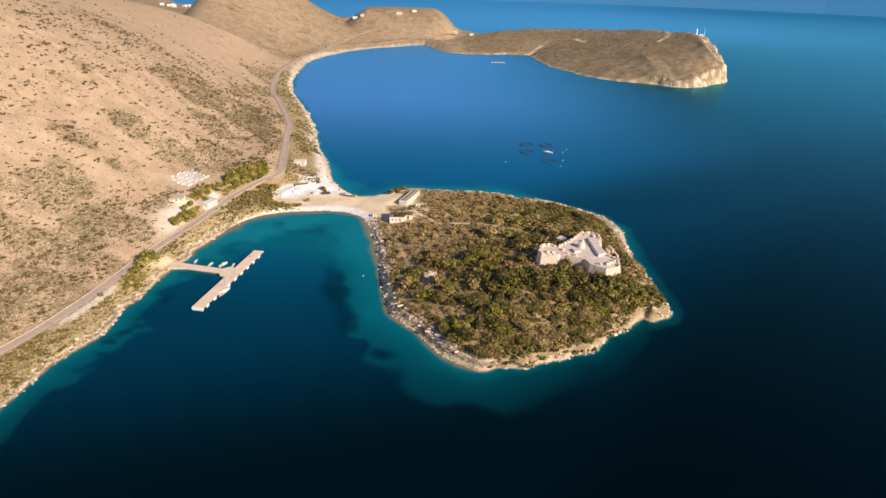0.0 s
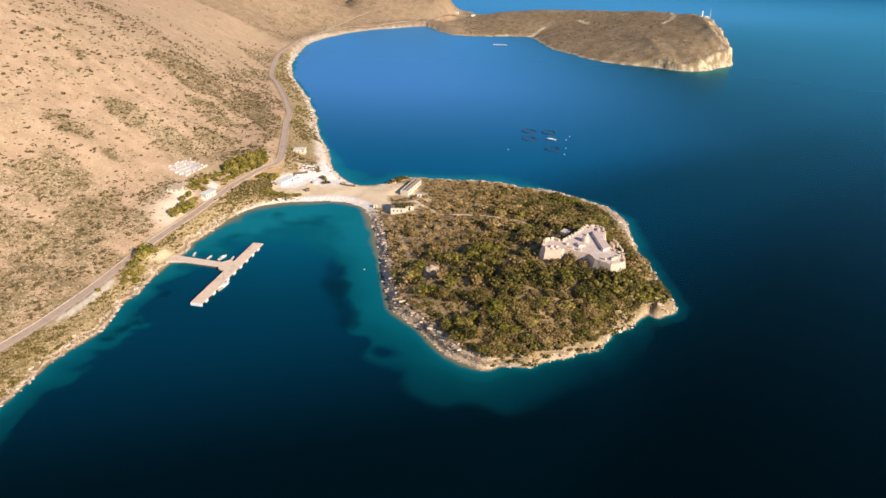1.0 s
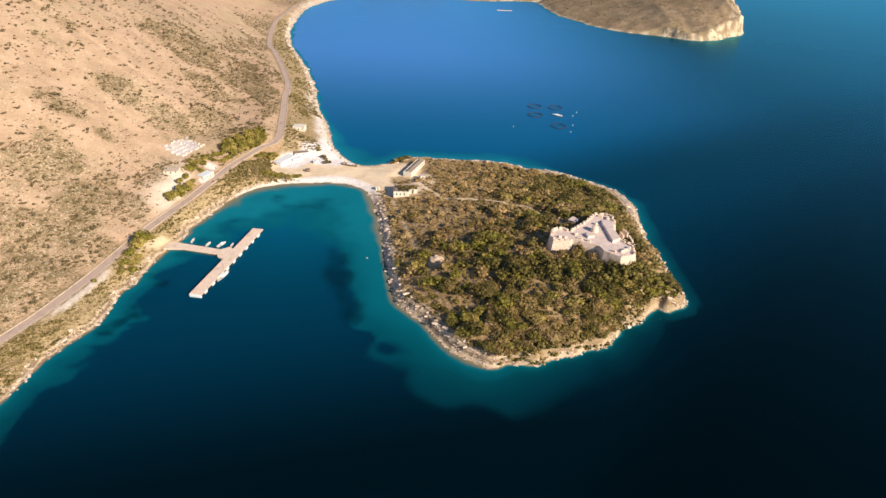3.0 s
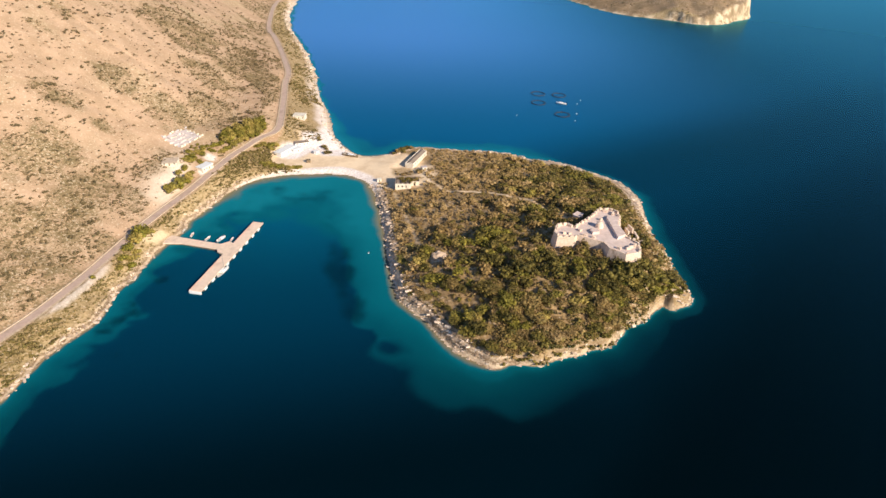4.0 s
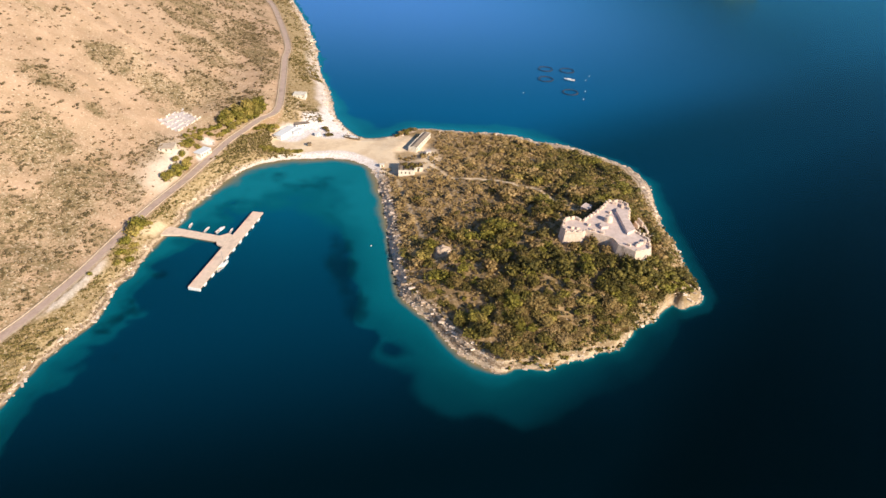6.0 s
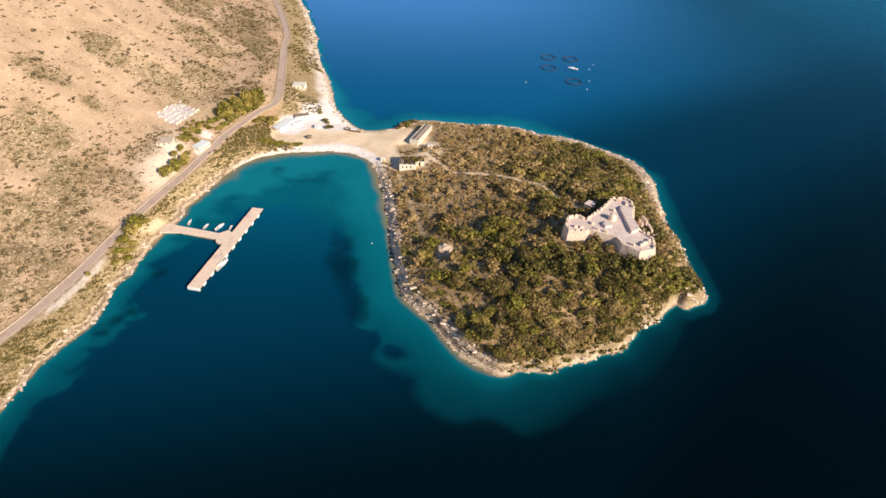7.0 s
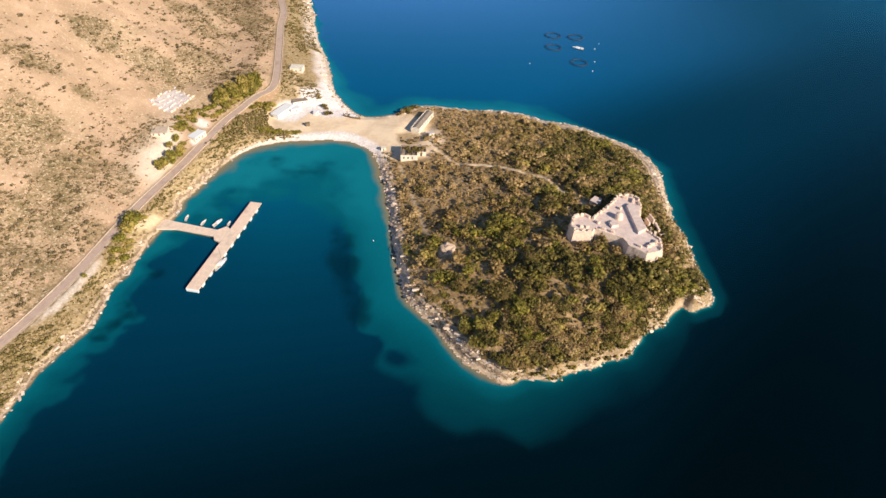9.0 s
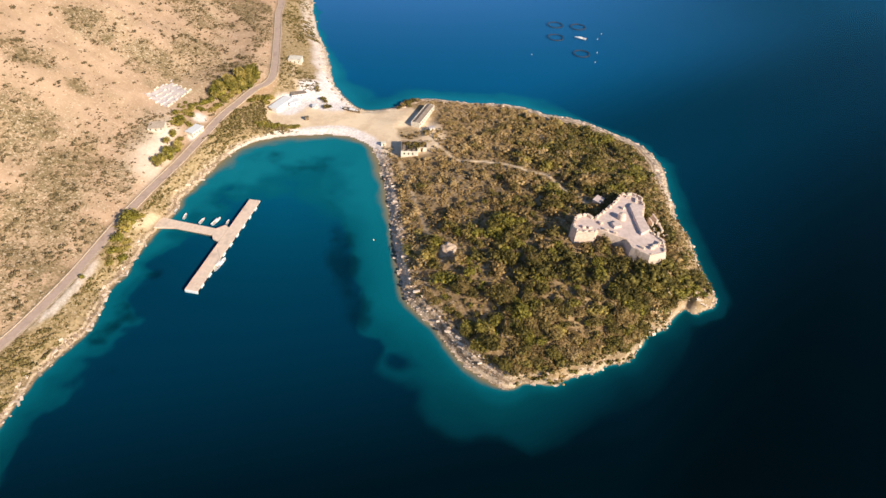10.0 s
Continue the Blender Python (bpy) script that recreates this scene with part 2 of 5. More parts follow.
def vnoise(x, y, scale, seed=0, octaves=4):
    """Value noise, -1 to 1, with features about scale metres wide."""
    out, amp, tot = 0.0, 1.0, 0.0
    for o in range(octaves):
        u, v = x / scale, y / scale
        ix, iy = np.floor(u), np.floor(v)
        fx, fy = u - ix, v - iy
        fx, fy = fx * fx * (3 - 2 * fx), fy * fy * (3 - 2 * fy)
        a, b = lattice(ix, iy, seed + o), lattice(ix + 1, iy, seed + o)
        c, d = lattice(ix, iy + 1, seed + o), lattice(ix + 1, iy + 1, seed + o)
        out = out + amp * ((a * (1 - fx) + b * fx) * (1 - fy) + (c * (1 - fx) + d * fx) * fy)
        tot += amp
        amp *= 0.5
        scale *= 0.47
    return out / tot * 2 - 1


def step(v, a, b):
    t = np.clip((v - a) / (b - a), 0, 1)
    return t * t * (3 - 2 * t)


def rounded(pts, n=3):
    """A smooth line through the points of an open line."""
    p = np.array(pts, float)
    q = np.vstack([2 * p[0] - p[1], p, 2 * p[-1] - p[-2]])
    out = []
    for i in range(1, len(q) - 2):
        for k in range(n):
            s = k / n
            out.append(0.5 * (2 * q[i] + (q[i + 1] - q[i - 1]) * s + (2 * q[i - 1] - 5 * q[i] + 4 * q[i + 1] - q[i + 2]) * s * s + (3 * q[i] - q[i - 1] - 3 * q[i + 1] + q[i + 2]) * s ** 3))
    out.append(p[-1])
    return np.array(out)


BAY = [(-228, -40), (-216, 110), (-211, 185), (-206, 213), (-206, 229), (-200, 243), (-195, 258), (-194, 272), (-197, 290), (-193, 303), (-192, 319), (-191, 335),
       (-188, 347), (-185, 362), (-186, 379), (-181, 394), (-176, 412), (-170, 433), (-158, 452), (-139, 464), (-118, 469), (-91, 472), (-72, 465), (-60, 455)]
ISLAND = [(-53, 433), (-47, 404), (-42, 378), (-37, 354), (-33, 332), (-29, 312), (-25, 296), (-16, 284), (-7, 274), (1, 262), (9, 251), (17, 242), (26, 236), (34, 234), (41, 238),
          (55, 238), (63, 243), (77, 248), (84, 253), (97, 257), (105, 266), (111, 275), (122, 280), (132, 291), (139, 297), (143, 293), (148, 296), (156, 300), (158, 306),
          (157, 317), (157, 329), (158, 345), (157, 365), (155, 378), (156, 393), (158, 410), (161, 435), (159, 455), (154, 471), (143, 484)]
NORTH = [(122, 501), (100, 513), (77, 520), (58, 531), (38, 532), (13, 532), (-7, 535), (-17, 537), (-31, 535), (-45, 523), (-55, 516), (-73, 511), (-86, 517), (-95, 529), (-102, 542),
         (-110, 557), (-119, 591), (-129, 629), (-144, 670), (-157, 715), (-168, 762), (-196, 855), (-234, 956), (-268, 1053), (-293, 1171), (-311, 1334), (-310, 1454), (-282, 1545),
         (-227, 1664), (-142, 1750), (-66, 1815)]
CAPE = [(-39, 1747), (16, 1640), (91, 1630), (222, 1642), (237, 1495), (273, 1384), (309, 1310), (347, 1264), (388, 1243), (429, 1223), (465, 1196), (507, 1202), (551, 1242), (592, 1272),
        (606, 1310), (616, 1400), (612, 1520), (545, 1650), (430, 1770), (300, 1860), (180, 1910), (110, 1970), (90, 2060), (70, 2160), (0, 2260), (-140, 2340), (-360, 2390), (-640, 2440), (-960, 2620), (-1500, 3300), (-2300, 4200)]
COAST = np.vstack([[(-3000, -1500), (-300, -1500), (-260, -400)], rounded(BAY), rounded(ISLAND), rounded(NORTH), rounded(CAPE, 2), [(-3000, 4880)]])
ROAD = rounded([(-262, 60, 6), (-248, 160, 7), (-236, 215, 7.5), (-228, 238, 8), (-222.5, 254, 8.5), (-217.5, 275, 9), (-213.5, 298, 9), (-210, 325, 9.5), (-206.5, 350, 10), (-201.5, 375, 10.5),
                (-194.5, 405, 11), (-188.5, 435, 12), (-182, 470, 13), (-175.5, 491, 13.3), (-171, 507, 13.5), (-166.5, 518.5, 13.6), (-160.5, 527, 13.8), (-158.5, 541, 14), (-162, 566, 14.5), (-167.5, 594, 14.7), (-175, 632, 15), (-184, 676, 16), (-191, 720, 17),
                (-225, 823, 16), (-256, 907, 15.5), (-272, 943, 15), (-290, 1013, 14), (-319, 1158, 12.5), (-326, 1262, 11.5), (-329, 1373, 10.5), (-319, 1476, 10), (-282, 1638, 10)], 4)
SLOPE_FOOT = rounded([(-275, -100), (-262, 60), (-240, 180), (-220, 300), (-203, 400), (-189, 500), (-187, 600), (-203, 720), (-240, 860), (-292, 1030), (-330, 1200), (-350, 1340), (-345, 1460), (-320, 1580), (-270, 1690), (-166, 1800), (-86, 1850)], 3)
ROAD_FAR = [(-245, 1705, 11), (-210, 1750, 12), (-155, 1800, 14), (-90, 1850, 15), (0, 1800, 14), (60, 1730, 16)]
ROAD_ALL = np.vstack([ROAD, rounded(ROAD_FAR, 3)])
PATHWAY = rounded([(-24, 467), (-19, 463), (-8, 449), (2.6, 434), (12, 430), (22.5, 429), (38, 424.5), (56, 413), (67, 408), (71, 398), (76, 387), (83, 375), (88.5, 367.5)], 4)
TRAIL = rounded([(-39, 432), (-33, 408), (-27, 389), (-20, 365), (-14.9, 345), (-6, 336)], 3)
# where scrub grows thick on the slopes: place and half widths
SCRUB_PATCHES = [(-228, 685, 15, 34), (-208, 655, 12, 20), (-245, 730, 10, 30), (-302, 448, 10, 18), (-290, 447, 6, 7), (-284, 508, 13, 17), (-245, 509, 15, 15), (-222, 543, 13, 18), (-277, 392, 11, 12), (-275, 374, 9, 8), (-288, 370, 6, 9), (-268, 442, 6, 7),
                 (-241, 374, 18, 14), (-223, 378, 9, 13), (-246, 343, 12, 13), (-225, 318, 14, 15), (-238, 288, 14, 18), (-233, 259, 10, 12), (-338, 509, 12, 6), (-282, 832, 12, 50), (-272, 668, 8, 22), (-278, 947, 15, 70),
                 (-247, 608, 12, 16), (-225, 423, 9, 12), (-252, 240, 22, 30), (-333, 1110, 22, 60), (-423, 1128, 12, 40), (-184, 617, 6, 30)]
# where the pale shelf round the islet breaks off into the deep
SHELF_EDGE = np.vstack([rounded([(-84, 420), (-78, 385), (-72, 361), (-63, 337), (-60, 315), (-53, 303), (-50, 285), (-50, 266), (-38, 262), (-34, 253), (-36, 243), (-26, 237), (-15, 231), (-12, 218), (-3, 208),
                                 (7, 202), (18, 206), (33, 201), (46, 196), (62, 199), (67, 205), (78, 214), (92, 220), (106, 227), (118, 240), (128, 256), (140, 276)], 2), [(162, 292), (166, 440), (-84, 440)]])
FORT_TOP = [(72, 331), (74, 327), (85, 327), (87, 330), (102.5, 322.5), (104.5, 315.5), (113.5, 308.8), (123.5, 312), (125, 322.5), (119.5, 330), (117.5, 345),
            (120.5, 354), (121, 364), (115.5, 369), (107, 366.5), (103.5, 360), (86.5, 340.5), (83, 344.5), (75, 341.5)]


def near_line(x, y, line):
    """Distance to an open line, the side (left positive) and the third value along it."""
    best = np.full(x.shape, 1e9)
    side, val = np.zeros(x.shape), np.zeros(x.shape)
    for a, b in zip(line[:-1], line[1:]):
        dx, dy = b[0] - a[0], b[1] - a[1]
        s = np.clip(((x - a[0]) * dx + (y - a[1]) * dy) / (dx * dx + dy * dy + 1e-9), 0, 1)
        d = np.hypot(x - a[0] - s * dx, y - a[1] - s * dy)
        m = d < best
        best[m] = d[m]
        side[m] = np.sign(dx * (y - a[1]) - dy * (x - a[0]))[m]
        if len(a) > 2:
            val[m] = (a[2] + s * (b[2] - a[2]))[m]
    return best, side, val


def inside(x, y, poly):
    c = np.zeros(x.shape, bool)
    for a, b in zip(poly, np.roll(poly, -1, axis=0)):
        if a[1] != b[1]:
            c ^= ((a[1] > y) != (b[1] > y)) & (x < (b[0] - a[0]) * (y - a[1]) / (b[1] - a[1]) + a[0])
    return c


def land_distance(x, y):
    """Metres from the waterline, positive on land."""
    d, _, _ = near_line(x, y, np.vstack([COAST, COAST[:1]]))
    d = np.where(inside(x, y, COAST), d, -d)
    far = step(y, 700, 1400)
    return d + vnoise(x, y, 9, 3) * (1.6 + far * 3) + vnoise(x, y, 38, 7, 2) * (0.8 + far * 5)


def scrub_mask(x, y):
    """How thick the slope's scrub stands, 0 to 1."""
    m = np.zeros(x.shape)
    for cx, cy, rx, ry in SCRUB_PATCHES:
        m = np.maximum(m, np.exp(-((x - cx) / (rx * 1.3)) ** 2 - ((y - cy) / (ry * 1.3)) ** 2))
    n = 0.55 * vnoise(x, y, 18, 41, 4) + 0.5 * vnoise(x, y, 60, 43, 2)
    return np.clip(step(m * 1.25 + n, 0.12, 0.75) + 0.6 * step(n, 0.0, 0.42) + 0.5 * (1 - step(y, 380, 470)) * step(n, -0.35, 0.2), 0, 1)


def bald(x, y):
    """The smooth bare shoulder of the slope above the far bend of the road."""
    return step(-x - 0.1 * (1300 - y), 300, 370) * step(y, 800, 960) * (1 - step(y, 1320, 1400))


def island_part(x, y):
    return step(x, -78, -46) * (1 - step(y, 560, 640))


FOOT = {}


def foot_distance(x, y):
    """Metres up from the foot of the slopes, smoothed so that no hard crest stands between its bends."""
    if not FOOT:
        gx, gy = np.arange(-3000, 121, 20.0), np.arange(-1600, 3001, 20.0)
        X, Y = np.meshgrid(gx, gy)
        d, side, _ = near_line(X.ravel(), Y.ravel(), SLOPE_FOOT)
        T = (d * side).reshape(X.shape)
        k = np.exp(-(np.arange(-6, 7) / 2.6) ** 2)
        k /= k.sum()
        for ax in (0, 1):
            pad = np.pad(T, [(6, 6) if a == ax else (0, 0) for a in (0, 1)], mode="edge")
            T = sum(w * np.take(pad, np.arange(T.shape[ax]) + i, axis=ax) for i, w in enumerate(k))
        FOOT["t"] = T
    T = FOOT["t"]
    u = np.clip((x + 3000) / 20, 0, T.shape[1] - 1.001)
    v = np.clip((y + 1600) / 20, 0, T.shape[0] - 1.001)
    i, j = u.astype(int), v.astype(int)
    fu, fv = u - i, v - j
    return (T[j, i] * (1 - fu) + T[j, i + 1] * fu) * (1 - fv) + (T[j + 1, i] * (1 - fu) + T[j + 1, i + 1] * fu) * fv


# the two shores between which the headland tilts up like a table
CAPE_FRONT = np.array([(20.0, 1638), (91, 1630), (160, 1645), (222, 1642), (237, 1495), (273, 1384), (328, 1284), (388, 1243), (465, 1196), (507, 1202), (551, 1242), (592, 1272), (601, 1287)])
CAPE_BACK = np.array([(40.0, 1990), (100, 1950), (180, 1880), (300, 1830), (430, 1745), (491, 1690), (545, 1625), (585, 1560), (608, 1500), (613, 1420), (610, 1340)])


def heights(x, y):
    """Height of the ground and its masks at the places x, y."""
    x, y = np.asarray(x, float), np.asarray(y, float)
    d = land_distance(x, y)
    dr, side, zr = near_line(x, y, ROAD_ALL)
    dr_s = dr * side
    up = np.maximum(dr_s - 5, 0)
    up2 = np.maximum(foot_distance(x, y) - 5, 0)
    far_up = step(dr, 8, 55)
    up = up * (1 - far_up) + up2 * far_up
    prof = np.interp(up, [0, 5, 30, 65, 95, 120, 250, 400, 900], [0, 2.5, 14, 36, 58, 77, 162, 245, 400])
    lump = vnoise(x, y, 60, 11, 2) * np.minimum(up * 0.07, 4.5) + vnoise(x, y, 16, 13, 3) * np.minimum(up * 0.03, 1.6) * (1 - step(y, 650, 900))
    spur = np.interp(x, [-1200, -900, -650, -552, -482, -412, -340], [170, 147, 120, 99, 79, 60, 38])
    ridge = (spur + np.maximum(1354 - y, 0) * 0.125 + np.maximum(800 - y, 0) * 0.14) * (1 - step(y, 1340, 1480)) + 30 * step(y, 1340, 1480)
    hill2 = 165 * np.exp(-(np.maximum(x + 610, 0) / 205) ** 2 - (np.maximum(-600 - x, 0) / 110) ** 2 - (np.maximum(np.abs(y - 1900) - 60, 0) / 300) ** 2)
    hill3 = 63 * np.exp(-(np.maximum(np.abs(x + 150) - 95, 0) / 75) ** 2 - (np.maximum(np.abs(y - 2080) - 50, 0) / 130) ** 2)
    cap = np.maximum(ridge, 20 + np.maximum(hill2, hill3))
    wide = zr + prof + lump
    k = 22.0
    wide = -k * np.log(np.exp(-np.minimum(wide, 600) / k) + np.exp(-cap / k))
    dp = np.maximum(d, 0)
    sea_side = zr * (dp / (dp + np.maximum(dr - 5, 0) + 0.01)) ** 0.8
    low = np.where(dr_s > 0, wide, sea_side)
    near_road = 1 - step(dr, 4.5, 8)
    low = low * (1 - near_road) + zr * near_road
    shore = 1 - np.exp(-dp / 6.0)
    low = low * np.clip(shore * 1.4, 0, 1)
    # the low neck of sand
    di, _, _ = near_line(x, y, np.array([(-128.0, 499), (-95, 496), (-50, 488), (-38, 470)]))
    neck = 1.6 + np.maximum(di - 24, 0) * 0.42 + np.maximum(di - 60, 0) ** 2 * 0.03 + vnoise(x, y, 12, 5, 2) * 0.12
    low = np.minimum(low, np.where(y < 640, neck, 999))
    # the island
    r = np.hypot(x - 108, y - 328)
    isl = 3.2 + 18.6 * np.exp(-(r / 108) ** 2) + vnoise(x, y, 22, 17, 3) * 0.8 * step(x, -40, 0)
    isl = isl * (1 - np.exp(-(dp / (15.0 + 20 * step(y, 395, 450))) ** 1.1)) + np.minimum(dp * 0.9, 2.2) * (0.75 + 0.5 * vnoise(x, y, 6, 19, 2) * (1 - 0.9 * step(-x, 0, 22) * step(y, 430, 450)))
    pad = 1 - step(np.hypot(x - 106, y - 330), 26, 42)
    isl = isl * (1 - pad) + np.clip(isl, 20.2, 22.2) * pad
    yard = 1 - step(near_line(x, y, np.array([(-32.0, 482), (-20, 518)]))[0], 7, 17)      # levelled round the barrack
    isl = isl * (1 - yard) + np.minimum(isl, 2.4) * yard
    w = island_part(x, y)
    h = low * (1 - w) + isl * w
    # the cape
    wc = step(x, -20, 60) * step(y, 1000, 1100)
    df, db = near_line(x, y, CAPE_FRONT)[0], near_line(x, y, CAPE_BACK)[0]
    tilt = df / (df + db + 0.01)
    top = np.interp(x, [20, 60, 100, 150, 248, 337, 472, 569, 608], [15, 19, 26, 36, 50, 57, 68, 78, 80]) + vnoise(x, y, 90, 23, 2) * 1.5
    bluff = np.interp(x, [300, 400, 440, 470, 500, 540, 565, 580, 610], [3, 5, 12, 8, 15, 17, 22, 36, 34]) * (1 + 0.35 * vnoise(x, y, 26, 25, 2))
    cape = bluff * step(dp, 0.5, 9 + 4 * vnoise(x, y, 14, 27, 2)) + (top - bluff) * (1 - (1 - tilt) ** 1.15) * (1 - np.exp(-dp / 7)) + vnoise(x, y, 25, 29, 3) * np.minimum(dp * 0.03, 0.7)
    cape = np.minimum(cape, 25 + np.maximum(y - 1290, 0) * 0.27 + np.maximum(596 - x, 0) * 0.8)
    cape = cape + np.abs(vnoise(x, y, 15, 33, 3)) * 9 * step(x, 430, 470) * np.exp(-((dp - 9) / 8) ** 2) * step(dp, 1, 4)
    cape = np.maximum(cape, hill3 * np.clip(dp / 60, 0, 1))
    h = h * (1 - wc) + cape * wc
    cliff = w * step(x, 42, 60) * (1 - step(y, 300, 330))
    tip = w * np.exp(-((x - 143) / 13) ** 2 - ((y - 300) / 11) ** 2)
    h = h + cliff * 1.3 * step(dp, 0.0, 2.0) * (1 - step(dp, 8, 20)) + tip * step(dp, 0.2, 2.2) * (0.6 + 4.0 * np.abs(vnoise(x, y, 4.5, 35, 3)))
    crag = np.abs(vnoise(x, y, 5, 31, 3)) * (2.4 - 1.4 * w * step(y, 395, 450)) * np.exp(-((dp - 4) / 6) ** 2)
    h = h + np.where(di > 30, crag, 0) * step(dp, 0.5, 2.5)
    # the bed
    dn = np.maximum(-d, 0)
    shelf = np.interp(y, [180, 262, 300, 350, 420, 470, 520, 570, 640], [31, 31, 31, 36, 62, 62, 22, 15, 5])
    west = step(-x, 90, 150)
    shelf = shelf * (1 - west) + np.interp(y, [180, 330, 380, 430, 470, 560, 640], [15, 16, 32, 58, 60, 18, 5]) * west
    shelf = shelf - (shelf - 16) * step(x, 40, 95) * (1 - step(y, 400, 420))
    shelf = shelf - (shelf - 9) * step(x, 80, 112)
    shelf = np.where((y > 480) & (x > -110), np.minimum(shelf, 18 + 14 * (1 - step(x, -30, 40))), shelf)
    shelf = shelf * (1 + 0.45 * vnoise(x, y, 40, 37, 4) + 0.35 * vnoise(x, y, 15, 39, 3))
    shelf = shelf * (1 + west * (0.55 * vnoise(x, y, 26, 107, 2) + 0.5 * vnoise(x, y, 9, 109, 2)))
    s = dn / np.maximum(shelf, 3)
    bed = -0.15 - 1.5 * np.clip(s * 4, 0, 1) - 2.6 * step(s, 0.15, 0.9) - 6.4 * step(s, 0.72, 1.6)
    e, _, _ = near_line(x, y, np.vstack([SHELF_EDGE, SHELF_EDGE[:1]]))
    e = np.where(inside(x, y, SHELF_EDGE), e, -e) + 3.2 * vnoise(x, y, 13, 73, 3) + 1.0 * vnoise(x, y, 4, 75, 2)
    e = np.minimum(e, np.hypot((x + 26) / 1.3, y - 249) - 4.5 + 2.5 * vnoise(x, y, 6, 79, 2))     # a lone patch of weed
    own = -0.15 - 1.5 * np.clip(dn / (9 - 6.5 * step(x, 10, 45)), 0, 1) - 1.9 * step(dn, 3, 28) - 0.9 * step(dn, 16, 42) - 4.6 * step(x + 0.5 * (250 - y), 40, 100) * step(dn, 1, 12) - 0.6 * vnoise(x, y, 24, 81, 3) * step(dn, 6, 16) - 6.6 * step(-e / (1 + 1.7 * (1 - step(y, 228, 268))), -3.0, 3.5)
    south = (1 - step(y, 345, 385)) * step(x, -125, -95) * (1 - step(x, 135, 150))
    bed = (bed * (1 - south) + own * south) * 0.06
    h = np.where(d > 0, np.maximum(h, 0.12), bed)
    return h, d, dr_s, di, w, wc


def line_axis(*runs):
    out = [runs[0][0]]
    for a, b, n0 in runs:
        n = max(1, int(round((b - a) / n0)))
        out += list(a + (b - a) * (np.arange(1, n + 1) / n))
    return np.array(out)


def build_ground():
    xs = line_axis((-4900, -2400, 500), (-2400, -800, 80), (-800, -420, 16), (-420, -300, 5), (-300, -215, 2.6), (-215, -165, 1.7), (-165, -60, 2.0), (-60, 165, 1.6), (165, 260, 8), (260, 420, 7), (420, 640, 4), (660, 1200, 60), (1200, 4900, 500))
    ys = line_axis((-4900, -400, 600), (-400, 60, 60), (60, 190, 8), (190, 560, 1.7), (560, 760, 3.0), (760, 1100, 5.5), (1100, 1190, 7), (1190, 1340, 4), (1340, 1720, 7), (1720, 2600, 14), (2600, 4900, 250))
    X, Y = np.meshgrid(xs, ys)
    x, y = X.ravel(), Y.ravel()
    h, d, dr, di, w, wc = heights(x, y)
    nx, ny = len(xs), len(ys)
    idx = np.arange(nx * ny).reshape(ny, nx)
    quads = np.stack([idx[:-1, :-1], idx[:-1, 1:], idx[1:, 1:], idx[1:, :-1]], -1).reshape(-1, 4)
    me = bpy.data.meshes.new("ground")
    me.vertices.add(len(x))
    me.vertices.foreach_set("co", np.stack([x, y, h], -1).ravel())
    me.loops.add(quads.size)
    me.loops.foreach_set("vertex_index", quads.ravel())
    me.polygons.add(len(quads))
    me.polygons.foreach_set("loop_start", np.arange(0, quads.size, 4))
    me.polygons.foreach_set("use_smooth", np.ones(len(quads), bool))
    dp = np.maximum(d, 0)
    n1, n2 = vnoise(x, y, 14, 41), vnoise(x, y, 70, 43)
    rim = 3.2 + 2.0 * n1 - 1.0 * w + 3.0 * step(y, 640, 800) * (1 - wc) + w * (3.6 - 4.6 * step(x, 8, 55) * (1 - step(y, 330, 380)) * (1 - step(x, 118, 138) * step(y, 302, 316)) + 7.0 * step(x, 20, 90) * step(y, 395, 440))
    rock = 1 - step(dp, rim - 2, rim + 2.5)
    rock = np.maximum(rock, wc * 0.6 * (1 - step(dp, 2, 5)))
    rock = np.maximum(rock, wc * step(x, 395, 430) * step(vnoise(x, y, 24, 45, 3), -0.1, 0.1) * (1 - step(dp + 5 * n1, 8, 13)))
    rock = np.maximum(rock, wc * step(x + 14 * n1, 556, 568) * step(vnoise(x, y, 18, 49, 3), -0.28, 0.0) * (1 - step(dp + 9 * n1, 22, 38)))
    neck = (1 - step(di + 5 * n1, 26, 36)) * (1 - step(y, 600, 640))
    bw = np.interp(x, [-178, -150, -118, -90, -62, -50], [0.8, 1.6, 9.0, 11.0, 7.0, 4.0])
    beach = (1 - step(dp, bw, bw + 1.8)) * step(-x, 40, 60) * step(y, 425, 445) * (1 - step(y, 500, 505))
    pale = np.maximum(beach * (0.85 + 0.15 * n1), step(-x, 78, 96) * step(y, 508, 520) * (1 - step(dp + 5 * n1, 9, 17)) * (1 - 0.4 * step(y, 545, 590)) * (1 - step(y, 640, 800)))
    for cx, cy, rx, ry in ((-140, 511, 14, 17), (-104, 519, 18, 13), (-120, 535, 16, 20), (-196, 461, 6, 6.5), (-192, 441, 7, 9)):
        pale = np.maximum(pale, (1.0 if cx > -150 else 0.7) * step(np.exp(-((x - cx) / rx) ** 2 - ((y - cy) / ry) ** 2) + 0.25 * n1, 0.25, 0.6))
    pale = np.maximum(pale, (0.62 - 0.05 * step(y, 650, 800) + 0.3 * n2) * (1 - step(dp + 4 * n1, 3, 9)) * step(y, 560, 640) * (1 - step(y, 1750, 1850)) * step(-x, 20, 60) * (1 - wc))
